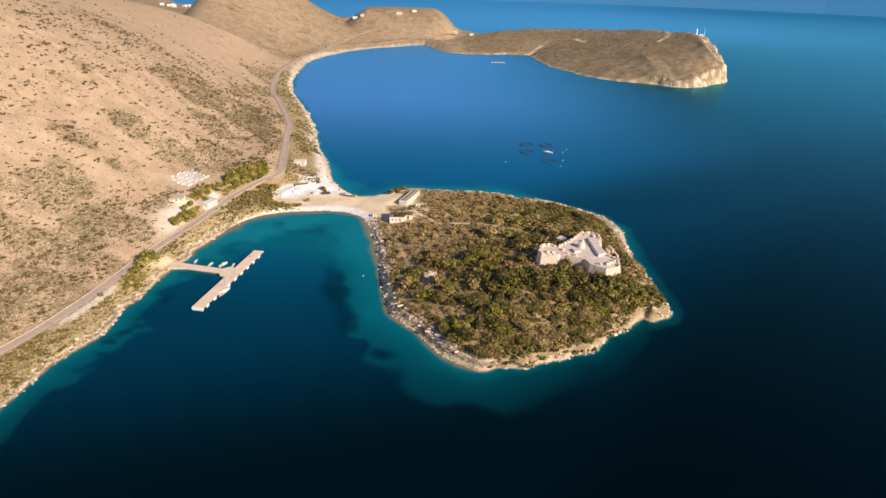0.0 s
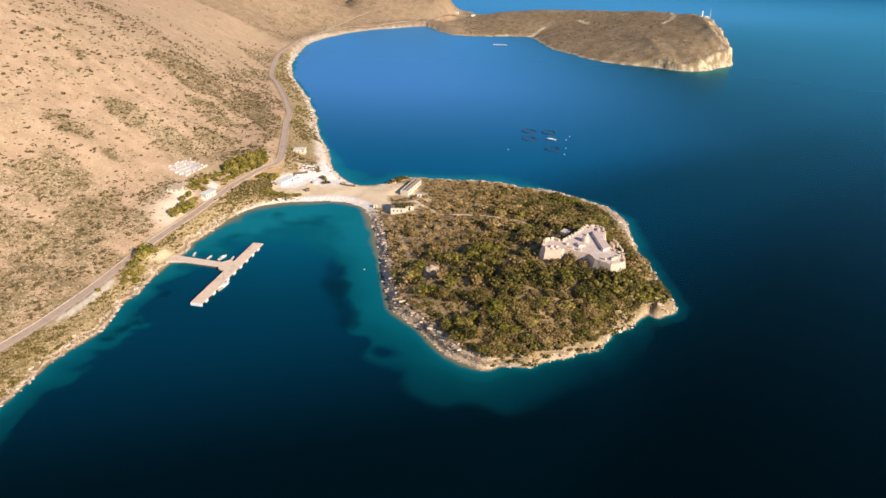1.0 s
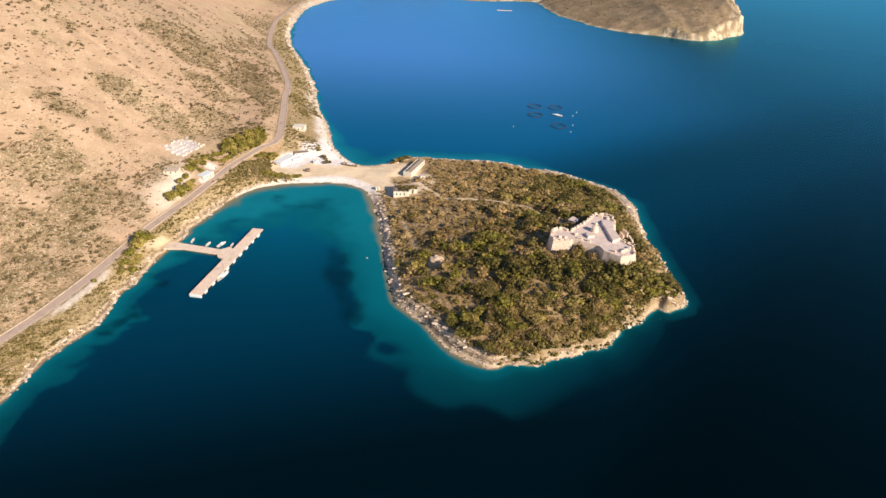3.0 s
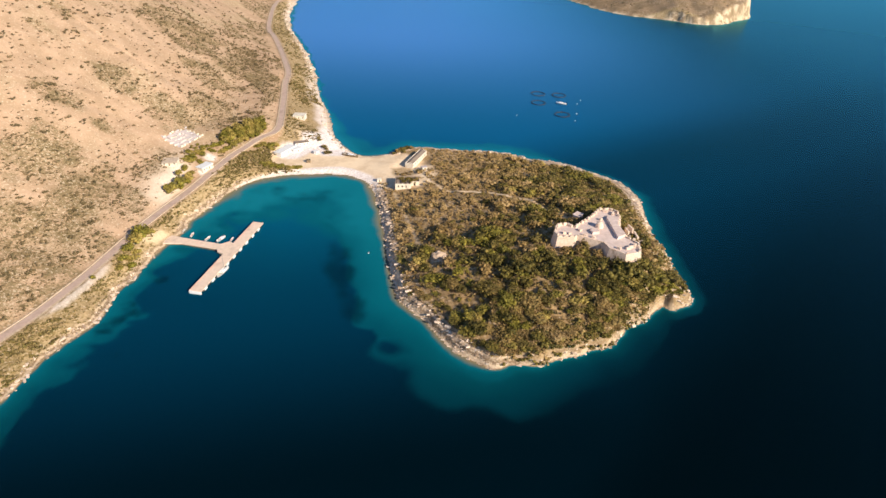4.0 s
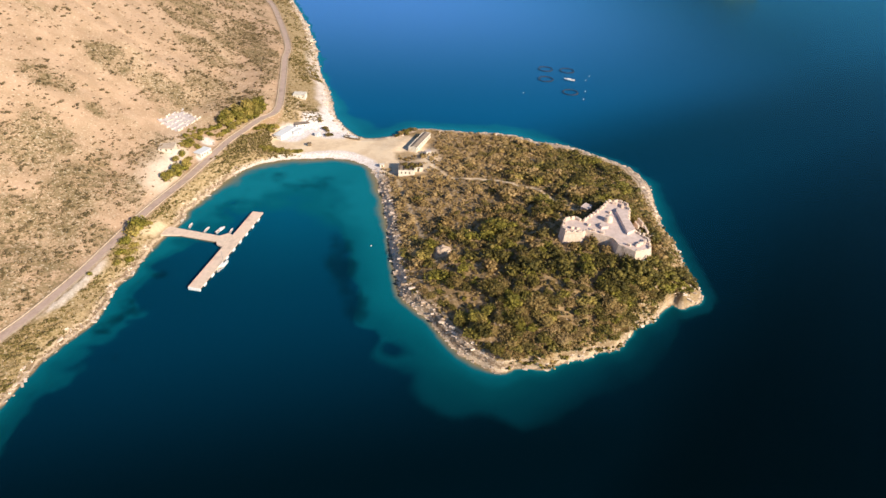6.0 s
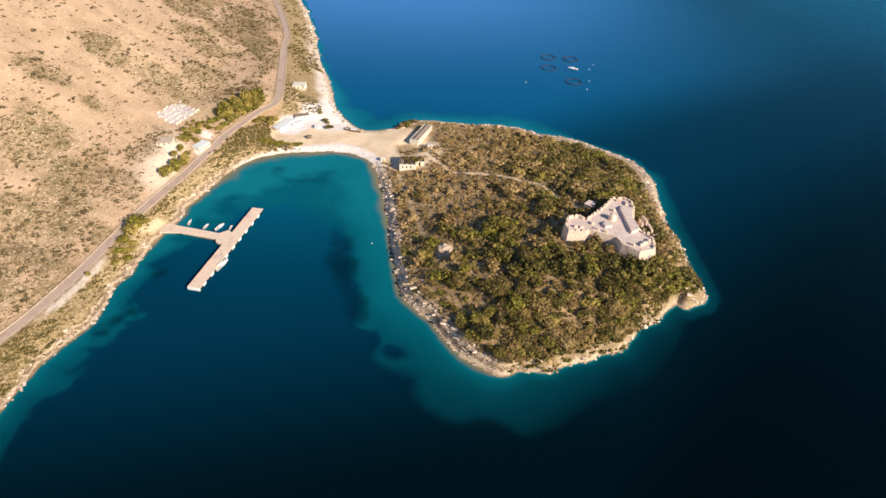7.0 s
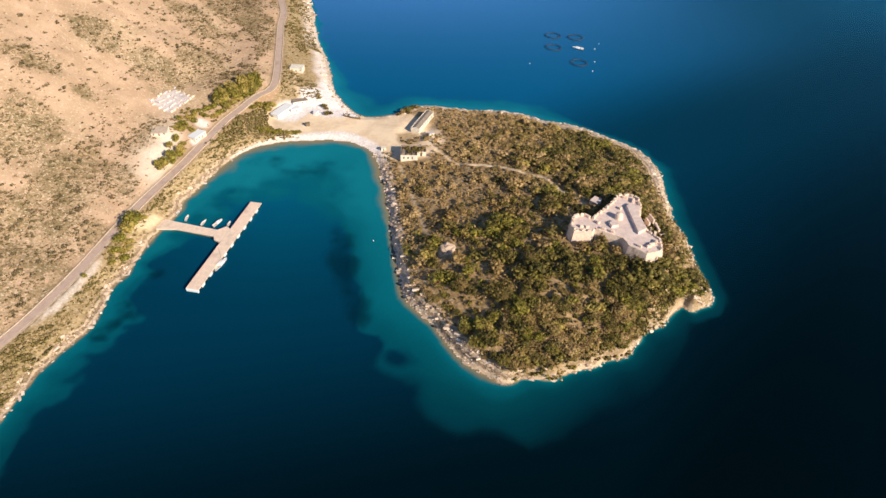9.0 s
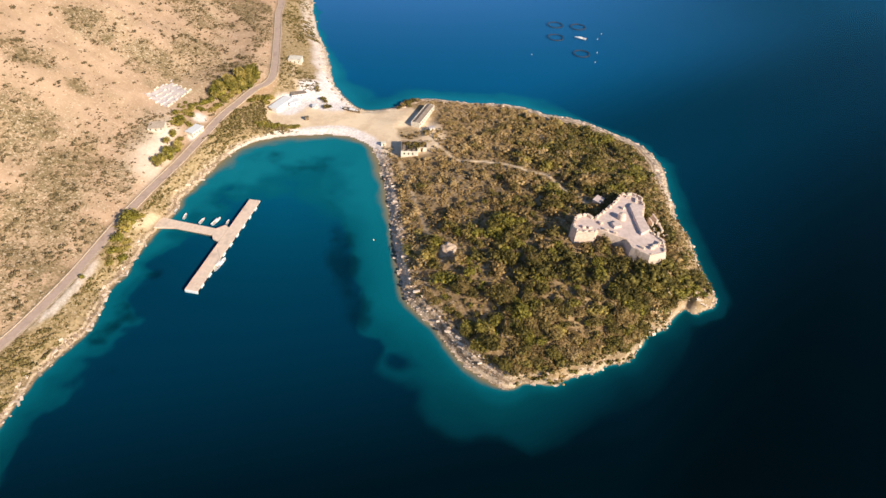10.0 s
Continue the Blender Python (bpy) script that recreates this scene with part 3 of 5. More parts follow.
    pale = np.maximum(pale, 0.55 * w * (1 - step(dp + 2.5 * n1, 2.4 + 3 * step(x, 20, 60), 5.2 + 5 * step(x, 20, 60))) * np.maximum(step(y, 255, 320) * (1 - step(x, -12, 8)), 0.85 * step(x, -10, 40) * step(y, 380, 430)))
    pale = np.maximum(pale, 0.42 * step(-dr, 4.0, 4.8) * (1 - step(-dr + 2.5 * n1, 6.5, 9.0)) * step(y, 248, 262) * (1 - step(y, 298, 312)) * (1 - w))
    hx, hy = x + 210, y - 415
    bare = np.exp(-((hx * 0.9 + hy * 0.1) / 11) ** 2 - ((hy - hx * 0.2) / 32) ** 2) * (0.75 + 1.0 * n1)
    pale = np.maximum(pale, 0.55 * np.clip(bare, 0, 1) * step(-x, 198, 205))
    sand = np.clip(np.maximum(np.maximum(neck, beach), bare * step(-x, 196, 203)), 0, 1)
    apron, _, _ = near_line(x, y, np.array([(-188.0, 351), (-194, 350), (-200, 340)]))
    sand = np.maximum(sand, 0.5 * (1 - step(apron + 1.6 * n1, 2.2, 5.5)))
    track, _, _ = near_line(x, y, np.array([(-146.0, 571), (-142, 550), (-136, 531)]))
    sand = np.maximum(sand, 0.8 * (1 - step(track, 0.8, 2.0)))
    worn = np.exp(-((x + 33) / 14) ** 2 - ((y - 472) / 16) ** 2) + 0.35 * n1
    neck = neck * (1 - step(worn, 0.35, 0.7))
    sand = sand * (1 - 0.75 * step(worn, 0.35, 0.7))
    pw, _, _ = near_line(x, y, PATHWAY)
    clear = np.exp(-((x + 2.5) / 6.0) ** 2 - ((y - 326) / 6.5) ** 2)
    sand = np.maximum(sand, w * np.maximum(0.9 * (1 - step(pw, 0.5, 1.5)), step(clear + 0.2 * n1, 0.35, 0.7)))
    tw, _, _ = near_line(x, y, TRAIL)
    sand = np.maximum(sand, 0.4 * w * (1 - step(tw, 0.4, 1.5)))
    for pts in ([(348.0, 1692), (357, 1668), (366, 1640)], [(511.0, 1498), (535, 1518), (551, 1553), (556, 1580)], [(224.0, 1640), (237, 1663), (257, 1689)]):
        sand = np.maximum(sand, 0.75 * wc * (1 - step(near_line(x, y, np.array(pts))[0], 3.0, 7.0)))
    scrub = np.clip(scrub_mask(x, y), 0.16, 1) * np.clip(1 - np.maximum(neck, bare), 0, 1)
    scrub = np.maximum(scrub, wc * 0.8)
    scrub = scrub * (1 - 0.85 * bald(x, y))
    weed = 0.44 * np.exp(-((x + 73.5 + (y - 350) * 0.28) / 13) ** 2 - ((y - 322) / 60) ** 4) - 0.10 + 0.10 * np.exp(-((h / 0.06 + 4.4) / 1.8) ** 2)
    for cx, cy, rx, ry in ((-112, 440, 55, 15), (-135, 430, 30, 14), (-102, 412, 30, 18), (-188, 278, 11, 20), (-178, 306, 8, 12), (-183, 225, 8, 22), (-60, 536, 26, 8), (20, 552, 40, 6)):
        weed = weed + 0.16 * np.exp(-((x - cx) / rx) ** 2 - ((y - cy) / ry) ** 2)
    weed = weed + step(-x, 120, 160) * (1 - step(y, 330, 420)) * np.clip(0.5 * vnoise(x, y, 17, 105, 3), -0.05, 0.3)
    north = step(y - 0.6 * np.maximum(x - 60, 0), 440, 590)
    abyss_shade = np.maximum(np.maximum(step((x - 40) * 0.8 + (330 - y) * 0.75, -40, 180), 0.9 * step(x, 60, 480) * (1 - 0.1 * step(y, 430, 600))), 0.92 * step(300 - y + 0.25 * x, -10, 130))
    for name, v in (("bay", 0.9 * np.exp(-((x + 115) / 85) ** 2 - ((y - 410) / 85) ** 2) * (1 - step(y, 490, 520))), ("north", north), ("abyss_shade", abyss_shade), ("crag", wc), ("bank", np.where((dr < -4.5) & (y < 1250), 1 - neck, 0) * (1 - w) * (1 - pale)), ("far_sheen", np.maximum(step(y, 560, 1050) * (1 - step(x, -90, 460)), 0.9 * step(y, 1700, 2600) * (1 - step(x, 600, 1900)))), ("heath", np.clip(0.95 + 0.35 * vnoise(x, y, 45, 87, 3), 0, 1) * wc * step(x + 30 * n1, 20, 110) * step(1960 - y, 0, 120) + 0.6 * (1 - wc) * step(y - 0.2 * np.maximum(-x - 340, 0), 1320, 1390)), ("rock", rock * (1 - neck) * (1 - 0.85 * np.clip(pale, 0, 1) * (1 - wc))), ("strata", dp / 20), ("sand", sand), ("pale", pale), ("scrub", scrub), ("wood", np.clip(w - neck, 0, 1)), ("weed", weed)):
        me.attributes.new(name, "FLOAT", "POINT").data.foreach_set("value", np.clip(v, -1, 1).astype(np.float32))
    me.update()
    me.validate()
    me.materials.append(GROUND)
    return tagged(new("ground", me), "dry scrubby coast, wooded islet and sea bed in one sheet", "ground", kind="structure")


build_ground()


def build_sea():
    me = bpy.data.meshes.new("sea")
    a = line_axis((-4900, 4900, 490))
    X, Y = np.meshgrid(a, a)
    n = len(a)
    idx = np.arange(n * n).reshape(n, n)
    q = np.stack([idx[:-1, :-1], idx[:-1, 1:], idx[1:, 1:], idx[1:, :-1]], -1).reshape(-1, 4)
    me.from_pydata(np.stack([X.ravel(), Y.ravel(), 0 * X.ravel()], -1).tolist(), [], q.tolist())
    me.materials.append(SEA)
    water = new("water", me)
    water.visible_shadow = False
    return tagged(water, "calm deep blue sea with turquoise shallows", "sea", kind="structure")


build_sea()


def build_backdrop():
    # added ring; its emission stands in for haze and skylight on the far sea
    m, t, b = nodes_of("glowing_sea_haze")
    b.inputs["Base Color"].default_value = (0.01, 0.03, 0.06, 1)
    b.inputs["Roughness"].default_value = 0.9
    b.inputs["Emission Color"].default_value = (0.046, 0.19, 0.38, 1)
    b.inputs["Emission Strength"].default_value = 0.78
    bm = bmesh.new()
    n = 48
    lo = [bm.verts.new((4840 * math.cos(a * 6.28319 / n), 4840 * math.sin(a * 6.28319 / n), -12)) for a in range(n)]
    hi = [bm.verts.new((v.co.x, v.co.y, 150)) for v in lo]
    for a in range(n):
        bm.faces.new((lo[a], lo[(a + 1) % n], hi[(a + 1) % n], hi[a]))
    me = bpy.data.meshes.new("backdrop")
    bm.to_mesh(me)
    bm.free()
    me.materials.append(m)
    tagged(new("backdrop", me), "added ring glowing blue in place of the hazy open sea", "backdrop", kind="structure")


build_backdrop()


def ground_z(px, py):
    return float(heights(np.array([px], float), np.array([py], float))[0][0])


# ---------------------------------------------------------------- mesh helpers
def part(name, bm, material, parent=None, label=""):
    me = bpy.data.meshes.new(name)
    bmesh.ops.recalc_face_normals(bm, faces=bm.faces)
    bm.to_mesh(me)
    bm.free()
    me.materials.append(material)
    ob = new(name, me)
    if parent is not None:
        ob.parent = parent
    if label:
        ob["label"] = label
    return ob


def empty(name, m, label, category, group=""):
    e = new(name)
    e.matrix_world = m
    return tagged(e, label, category, group)


def box(bm, x0, x1, y0, y1, z0, z1, bevel=0.0, m=None):
    r = bmesh.ops.create_cube(bm, size=1)
    vs = r["verts"]
    for v in vs:
        v.co = Vector((x0 + (v.co.x + 0.5) * (x1 - x0), y0 + (v.co.y + 0.5) * (y1 - y0), z0 + (v.co.z + 0.5) * (z1 - z0)))
    if bevel:
        es = list({e for v in vs for e in v.link_edges})
        r2 = bmesh.ops.bevel(bm, geom=es, offset=bevel, segments=1, affect="EDGES")
        vs = [v for v in bm.verts if v in set(vs) | set(r2["verts"])]
    if m is not None:
        for v in vs:
            v.co = m @ v.co
    return vs


def new_box(*a, **k):
    bm = bmesh.new()
    box(bm, *a, **k)
    return bm


def prism(poly0, z0, poly1, z1, cap=True):
    bm = bmesh.new()
    a = [bm.verts.new((p[0], p[1], z0)) for p in poly0]
    b = [bm.verts.new((p[0], p[1], z1)) for p in poly1]
    n = len(a)
    for i in range(n):
        bm.faces.new((a[i], a[(i + 1) % n], b[(i + 1) % n], b[i]))
    if cap:
        bm.faces.new(b)
        bm.faces.new(a[::-1])
    return bm


def offset_poly(poly, d):
    """The closed outline moved outwards by d (d < 0: inwards)."""
    p = np.array(poly, float)
    area = 0.5 * np.sum(p[:, 0] * np.roll(p[:, 1], -1) - np.roll(p[:, 0], -1) * p[:, 1])
    sgn = 1 if area > 0 else -1
    out = []
    for i in range(len(p)):
        a, b, c = p[i - 1], p[i], p[(i + 1) % len(p)]
        e1, e2 = (b - a) / np.linalg.norm(b - a), (c - b) / np.linalg.norm(c - b)
        n1, n2 = np.array([e1[1], -e1[0]]) * sgn, np.array([e2[1], -e2[0]]) * sgn
        k = (n1 + n2) / max(0.35, 1 + n1 @ n2)
        out.append(b + k * d)
    return np.array(out)


# ---------------------------------------------------------------- road
def ribbon(name, line, half, lift, material, label, off=0.0):
    p = np.array(line, float)
    tan = np.gradient(p[:, :2], axis=0)
    tan /= np.linalg.norm(tan, axis=1)[:, None]
    nrm = np.stack([-tan[:, 1], tan[:, 0]], -1)
    bm = bmesh.new()
    rows = []
    for i in range(len(p)):
        row = []
        for s, dz in ((-half, -0.5), (-half, 0), (half, 0), (half, -0.5)):
            q = p[i, :2] + nrm[i] * (s + off)
            row.append(bm.verts.new((q[0], q[1], p[i, 2] + lift + dz)))
        rows.append(row)
    for r0, r1 in zip(rows[:-1], rows[1:]):
        for k in range(3):
            bm.faces.new((r0[k], r0[k + 1], r1[k + 1], r1[k]))
    ob = part(name, bm, material)
    return tagged(ob, label, "road" if "wall" not in name else "wall", kind="structure")


dense = rounded(ROAD, 4)
ribbon("road", dense, 2.35, 0.16, ASPHALT, "worn grey asphalt coast road along the slope")
for off, y0, y1 in ((3.3, 0, 1100), (-3.3, 352, 505), (-3.3, 540, 1100)):
    ribbon("road_edge_wall", [tuple(q) for q in dense if y0 < q[1] < y1], 0.24, 0.45, KERB, "low pale stone edge wall along the coast road", off)
for line in ([(-312, 1500), (-304, 1632), (-291, 1690), (-260, 1795), (-235, 1860), (-212, 1882)], [(-282, 1640), (-229, 1690), (-145, 1782), (-51, 1878), (52, 1958)]):
    q = rounded(line, 8)
    z = np.maximum.reduce([heights(q[:, 0] + a, q[:, 1] + b)[0] for a in (-3, 3) for b in (-3, 3)])
    ribbon("road_track", np.column_stack([q, z]), 3.4, 0.25, GRAVEL, "pale unpaved track along the far bay")
ribbon("road_shoulder", dense, 3.6, 0.08, GRAVEL, "pale gravel shoulder under the coast road")


# ---------------------------------------------------------------- plants
def clump_cloud(rng, count, quads, R, H, lo=0.20, hi=0.40, fine=0.11, coarse=False, spread=0.45):
    """A crown: small uneven clumps and loose leaf sprays on a flattened dome."""
    phi = (1 + 5 ** 0.5) / 2
    ico = np.array([(-1, phi, 0), (1, phi, 0), (-1, -phi, 0), (1, -phi, 0), (0, -1, phi), (0, 1, phi), (0, -1, -phi), (0, 1, -phi), (phi, 0, -1), (phi, 0, 1), (-phi, 0, -1), (-phi, 0, 1)]) / 1.9
    tri = np.array([(0, 11, 5), (0, 5, 1), (0, 1, 7), (0, 7, 10), (0, 10, 11), (1, 5, 9), (5, 11, 4), (11, 10, 2), (10, 7, 6), (7, 1, 8), (3, 9, 4), (3, 4, 2), (3, 2, 6), (3, 6, 8), (3, 8, 9), (4, 9, 5), (2, 4, 11), (6, 2, 10), (8, 6, 7), (9, 8, 1)])
    if coarse:
        ico = np.array([(1, 0, 0), (-1, 0, 0), (0, 1, 0), (0, -1, 0), (0, 0, 1), (0, 0, -1)]) * 1.12
        tri = np.array([(0, 2, 4), (2, 1, 4), (1, 3, 4), (3, 0, 4), (2, 0, 5), (1, 2, 5), (3, 1, 5), (0, 3, 5)])
    V, F = [], []
    n = 0
    lobes = rng.normal(0, 1, (5, 3)) * [R * spread, R * spread, H * 0.14]
    for k in range(count):
        u = rng.normal(0, 1, 3)
        u /= np.linalg.norm(u)
        u[2] = abs(u[2]) * 0.9 - 0.12
        c = lobes[k % 5] + u * [R * 0.62, R * 0.62, H * 0.42] * rng.uniform(0.55, 1.05) + [0, 0, H * 0.52]
        s = R * rng.uniform(lo, hi)
        V.append(c + ico * s * rng.uniform(0.55, 1.4, (len(ico), 1)) * [1, 1, 0.8])
        F.append(tri + n)
        n += len(ico)
    for k in range(quads):
        u = rng.normal(0, 1, 3)
        u /= np.linalg.norm(u)
        u[2] = abs(u[2])
        c = lobes[k % 5] + u * [R * 0.8, R * 0.8, H * 0.55] * rng.uniform(0.8, 1.15) + [0, 0, H * 0.5]
        a = rng.normal(0, 1, (2, 3)) * R * fine
        V.append(np.array([c - a[0], c + a[1], c + a[0] * 1.2]))
        F.append(np.array([(0, 1, 2)]) + n)
        n += 3
    return np.vstack(V), np.vstack(F)


def mesh_of(name, V, F, material, tone=None, single=0.0):
    me = bpy.data.meshes.new(name)
    me.vertices.add(len(V))
    me.vertices.foreach_set("co", V.astype(np.float32).ravel())
    me.loops.add(F.size)
    me.loops.foreach_set("vertex_index", F.astype(np.int32).ravel())
    me.polygons.add(len(F))
    me.polygons.foreach_set("loop_start", np.arange(0, F.size, F.shape[1]))
    me.polygons.foreach_set("use_smooth", np.full(len(F), material is not ROCK))
    me.attributes.new("tone", "FLOAT", "POINT").data.foreach_set("value", (np.zeros(len(V)) if tone is None else tone).astype(np.float32))
    me.attributes.new("single", "FLOAT", "POINT").data.foreach_set("value", np.full(len(V), single, np.float32))
    me.update()
    me.materials.append(material)
    return me


def trunk_mesh(name, H, rng):
    bm = bmesh.new()
    def limb(a, b, r0, r1):
        a, b = Vector(a), Vector(b)
        q = (b - a).to_track_quat("Z", "Y").to_matrix().to_4x4()
        bmesh.ops.create_cone(bm, cap_ends=True, segments=6, radius1=r0, radius2=r1, depth=(b - a).length, matrix=Matrix.Translation((a + b) / 2) @ q)
    limb((0, 0, -0.4), (0.1, 0.05, H * 0.4), 0.20, 0.13)
    for k in range(4):
        an = k * 1.6 + rng.uniform(0, 0.8)
        limb((0.1, 0.05, H * 0.36), (math.cos(an) * H * 0.3, math.sin(an) * H * 0.3, H * rng.uniform(0.55, 0.75)), 0.10, 0.04)
    me = bpy.data.meshes.new(name)
    bm.to_mesh(me)
    bm.free()
    me.materials.append(BARK)
    return me


rng = np.random.default_rng(4)
CROWNS = [(lambda V, F: mesh_of("crown", V, F, LEAF, single=1.0))(*clump_cloud(rng, 42, 420, 1.0, 1.3, 0.13, 0.34, 0.09, spread=0.36)) for _ in range(8)]
CROWNS_LIME = [(lambda V, F: mesh_of("crown", V, F, LIME, single=1.0))(*clump_cloud(rng, 42, 420, 1.0, 1.3, 0.13, 0.34, 0.09, spread=0.36)) for _ in range(4)]
CROWNS_BROWN = [(lambda V, F: mesh_of("crown", V, F, BROWN, single=1.0))(*clump_cloud(rng, 22, 480, 1.0, 1.1, 0.10, 0.26, 0.09, spread=0.40)) for _ in range(4)]
CLOUDS = [clump_cloud(rng, 15, 150, 1.0, 1.25, 0.22, 0.44, 0.11, spread=0.38) for _ in range(12)]
SMALL = [clump_cloud(rng, 5, 14, 1.0, 1.1, 0.30, 0.55, 0.16, True) for _ in range(10)]
TINY = [clump_cloud(rng, 2, 6, 1.0, 1.0, 0.45, 0.8, 0.22, True) for _ in range(10)]
TRUNKS = [trunk_mesh("trunk", 1.0, rng) for _ in range(3)]


def plant_tree(px, py, pz, R, H, name, label, group, crowns=CROWNS):
    e = empty(name, pose(px, py, pz, 0, 0, rng.uniform(0, 360)), label, "tree" if "tree" in name else "shrub", group)
    for nm, me in (("trunk", TRUNKS[rng.integers(len(TRUNKS))]), ("crown", crowns[rng.integers(len(crowns))])):
        o = new(nm, me)
        o.parent = e
        o.scale = (R, R, H) if nm == "crown" else (H * 0.6, H * 0.6, H)
    return e


def scatter_stuff(name, px, py, pz, R, H, tone, clouds, material, label, category, turn=None):
    V, F, T = [], [], []
    n = 0
    ang = rng.uniform(0, 6.28, len(px)) if turn is None else turn
    pick = rng.integers(len(clouds), size=len(px))
    for k in range(len(px)):
        v, f = clouds[pick[k]]
        c, s = math.cos(ang[k]), math.sin(ang[k])
        V.append(np.stack([(v[:, 0] * c - v[:, 1] * s) * R[k] + px[k], (v[:, 0] * s + v[:, 1] * c) * R[k] + py[k], v[:, 2] * H[k] + pz[k]], -1))
        F.append(f + n)
        T.append(np.full(len(v), tone[k]))
        n += len(v)
    me = mesh_of(name, np.vstack(V), np.vstack(F), material, np.concatenate(T))
    return tagged(new(name, me), label, category, kind="stuff")


def jitter_grid(x0, x1, y0, y1, s):
    gx, gy = np.meshgrid(np.arange(x0, x1, s), np.arange(y0, y1, s))
    return gx.ravel() + rng.uniform(-0.48, 0.48, gx.size) * s, gy.ravel() + rng.uniform(-0.48, 0.48, gx.size) * s


def island_wood():
    px, py = jitter_grid(-60, 165, 225, 540, 4.6)
    ex, ey = jitter_grid(40, 152, 236, 322, 3.4)     # the steep south-east flank stands thick
    ex, ey = (a[land_distance(ex, ey) < 24] for a in (ex, ey))
    px, py = np.concatenate([px, ex]), np.concatenate([py, ey])
    h, d, dr, di, w, wc = heights(px, py)
    pw, _, _ = near_line(px, py, PATHWAY)
    fort = inside(px, py, offset_poly(FORT_TOP, 2.6)) | ((px > 66) & (px < 88) & (py > 320.5) & (py < 335)) | (((px - 65) / 9) ** 2 + ((py - 346) / 11) ** 2 < 1)
    clear = (((px - 1.5) / 8.5) ** 2 + ((py - 322.5) / 10) ** 2 < 1) | (((px - 94) / 8) ** 2 + ((py - 372) / 7) ** 2 < 1)
    houses = ((px > -46) & (px < -13) & (py > 434) & (py < 460)) | ((px > -42) & (px < -8) & (py > 478) & (py < 522)) | ((px < -28) & (py > 428))
    n1 = vnoise(px, py, 26, 51, 3)
    edge = 6.6 + 2.6 * vnoise(px, py, 11, 53, 2) - 6.0 * step(px, 30, 80) * (1 - step(py, 330, 380)) * (1 - step(px, 118, 138) * step(py, 302, 316)) - 1.5 * step(py, 480, 510)
    north = step(py, 350, 430) * (1 - step(px, 60, 110))
    brown = step(py + 14 * n1, 335, 385) * (1 - step(px + 14 * n1, 30, 85))
    tw, _, _ = near_line(px, py, TRAIL)
    edge = edge + 8.5 * step(px, 20, 90) * step(py, 395, 440)
    east = step(px, 112, 132) * step(py, 297, 312) * (1 - step(py, 400, 440))
    edge = edge + 10.0 * east
    grove = vnoise(px, py, 17, 91, 3)
    open_s = np.exp(-((px - 72) / 26) ** 2 - ((py - 262) / 13) ** 2) + 0.7 * np.exp(-((px - 112) / 16) ** 2 - ((py - 284) / 9) ** 2)     # thin, twiggy growth above the south cliff
    keep = (d > np.maximum(edge, 2.6)) & (w > 0.8) & (pw > 3.6) & (tw > 1.9) & ~fort & ~clear & ~houses & (rng.uniform(0, 1, px.size) < np.clip(0.80 + 0.75 * grove - 0.34 * brown - 0.22 * (1 - step(px, 10, 45)) - 0.35 * open_s, 0.15, 0.98))
    px, py, h, n1, north, d, pw, brown, grove, open_s = (a[keep] for a in (px, py, h, n1, north, d, pw, brown, grove, open_s))
    R = (1.35 + 3.2 * rng.uniform(0, 1, px.size) ** 1.6) * (1 - 0.32 * brown) * np.clip(0.74 + d / 40, 0.7, 1) * (1 + 0.45 * np.clip(grove, -0.4, 0.5)) * (1 - 0.3 * open_s)
    H = R * rng.uniform(0.70, 1.1, px.size) * (1 - 0.30 * step(py, 400, 450)) * np.clip(0.6 + d / 45, 0.6, 1) * (0.6 + 0.4 * step(pw, 5, 11)) * (1 - 0.4 * np.exp(-((px - 64) / 13) ** 2 - ((py - 348) / 12) ** 2))
    shady = np.exp(-((px - 98) / 36) ** 2 - ((py - 301) / 15) ** 2)     # the dark grove below the fort
    tone = np.clip(0.18 + 0.5 * north - 0.35 * n1 + rng.uniform(-0.25, 0.45, px.size) + (d < 18) * np.where(px < 30, 0.5, 0.1) - 0.4 * shady, 0, 1)
    H = H * (1 - 0.5 * step(px, 108, 128) * step(py, 297, 312) * (1 - step(py, 420, 450)) * (1 - step(d, 14, 30)))
    H = H * np.where((px < 5) & (d < 24), np.clip(d / 22, 0.4, 1), 1)
    H = H * (1 + 0.15 * np.exp(-((px - 108) / 22) ** 2 - ((py - 303) / 9) ** 2))
    order = np.argsort(py)
    single = np.zeros(px.size, bool)
    single[order[:290]] = True
    twiggy = rng.uniform(0, 1, px.size) < np.clip((0.42 * (d < 30) + 0.2 * (px < 35)) * np.clip(0.5 - 1.2 * n1, 0.15, 1) + 0.5 * open_s - 0.5 * shady, 0, 0.8)
    for k in np.nonzero(single)[0]:
        if twiggy[k]:
            plant_tree(px[k], py[k], h[k] - 0.15, R[k] * 0.95, H[k] * 0.75, "twiggy_shrub", "brown twiggy shrub on the islet's rocky slope", "trees of the islet", CROWNS_BROWN)
            continue
        plant_tree(px[k], py[k], h[k] - 0.15, R[k] * 1.12, H[k], "shrub_tree", "dark green evergreen shrub tree in the islet's wood", "trees of the islet", CROWNS if rng.uniform() > 0.24 else CROWNS_LIME)
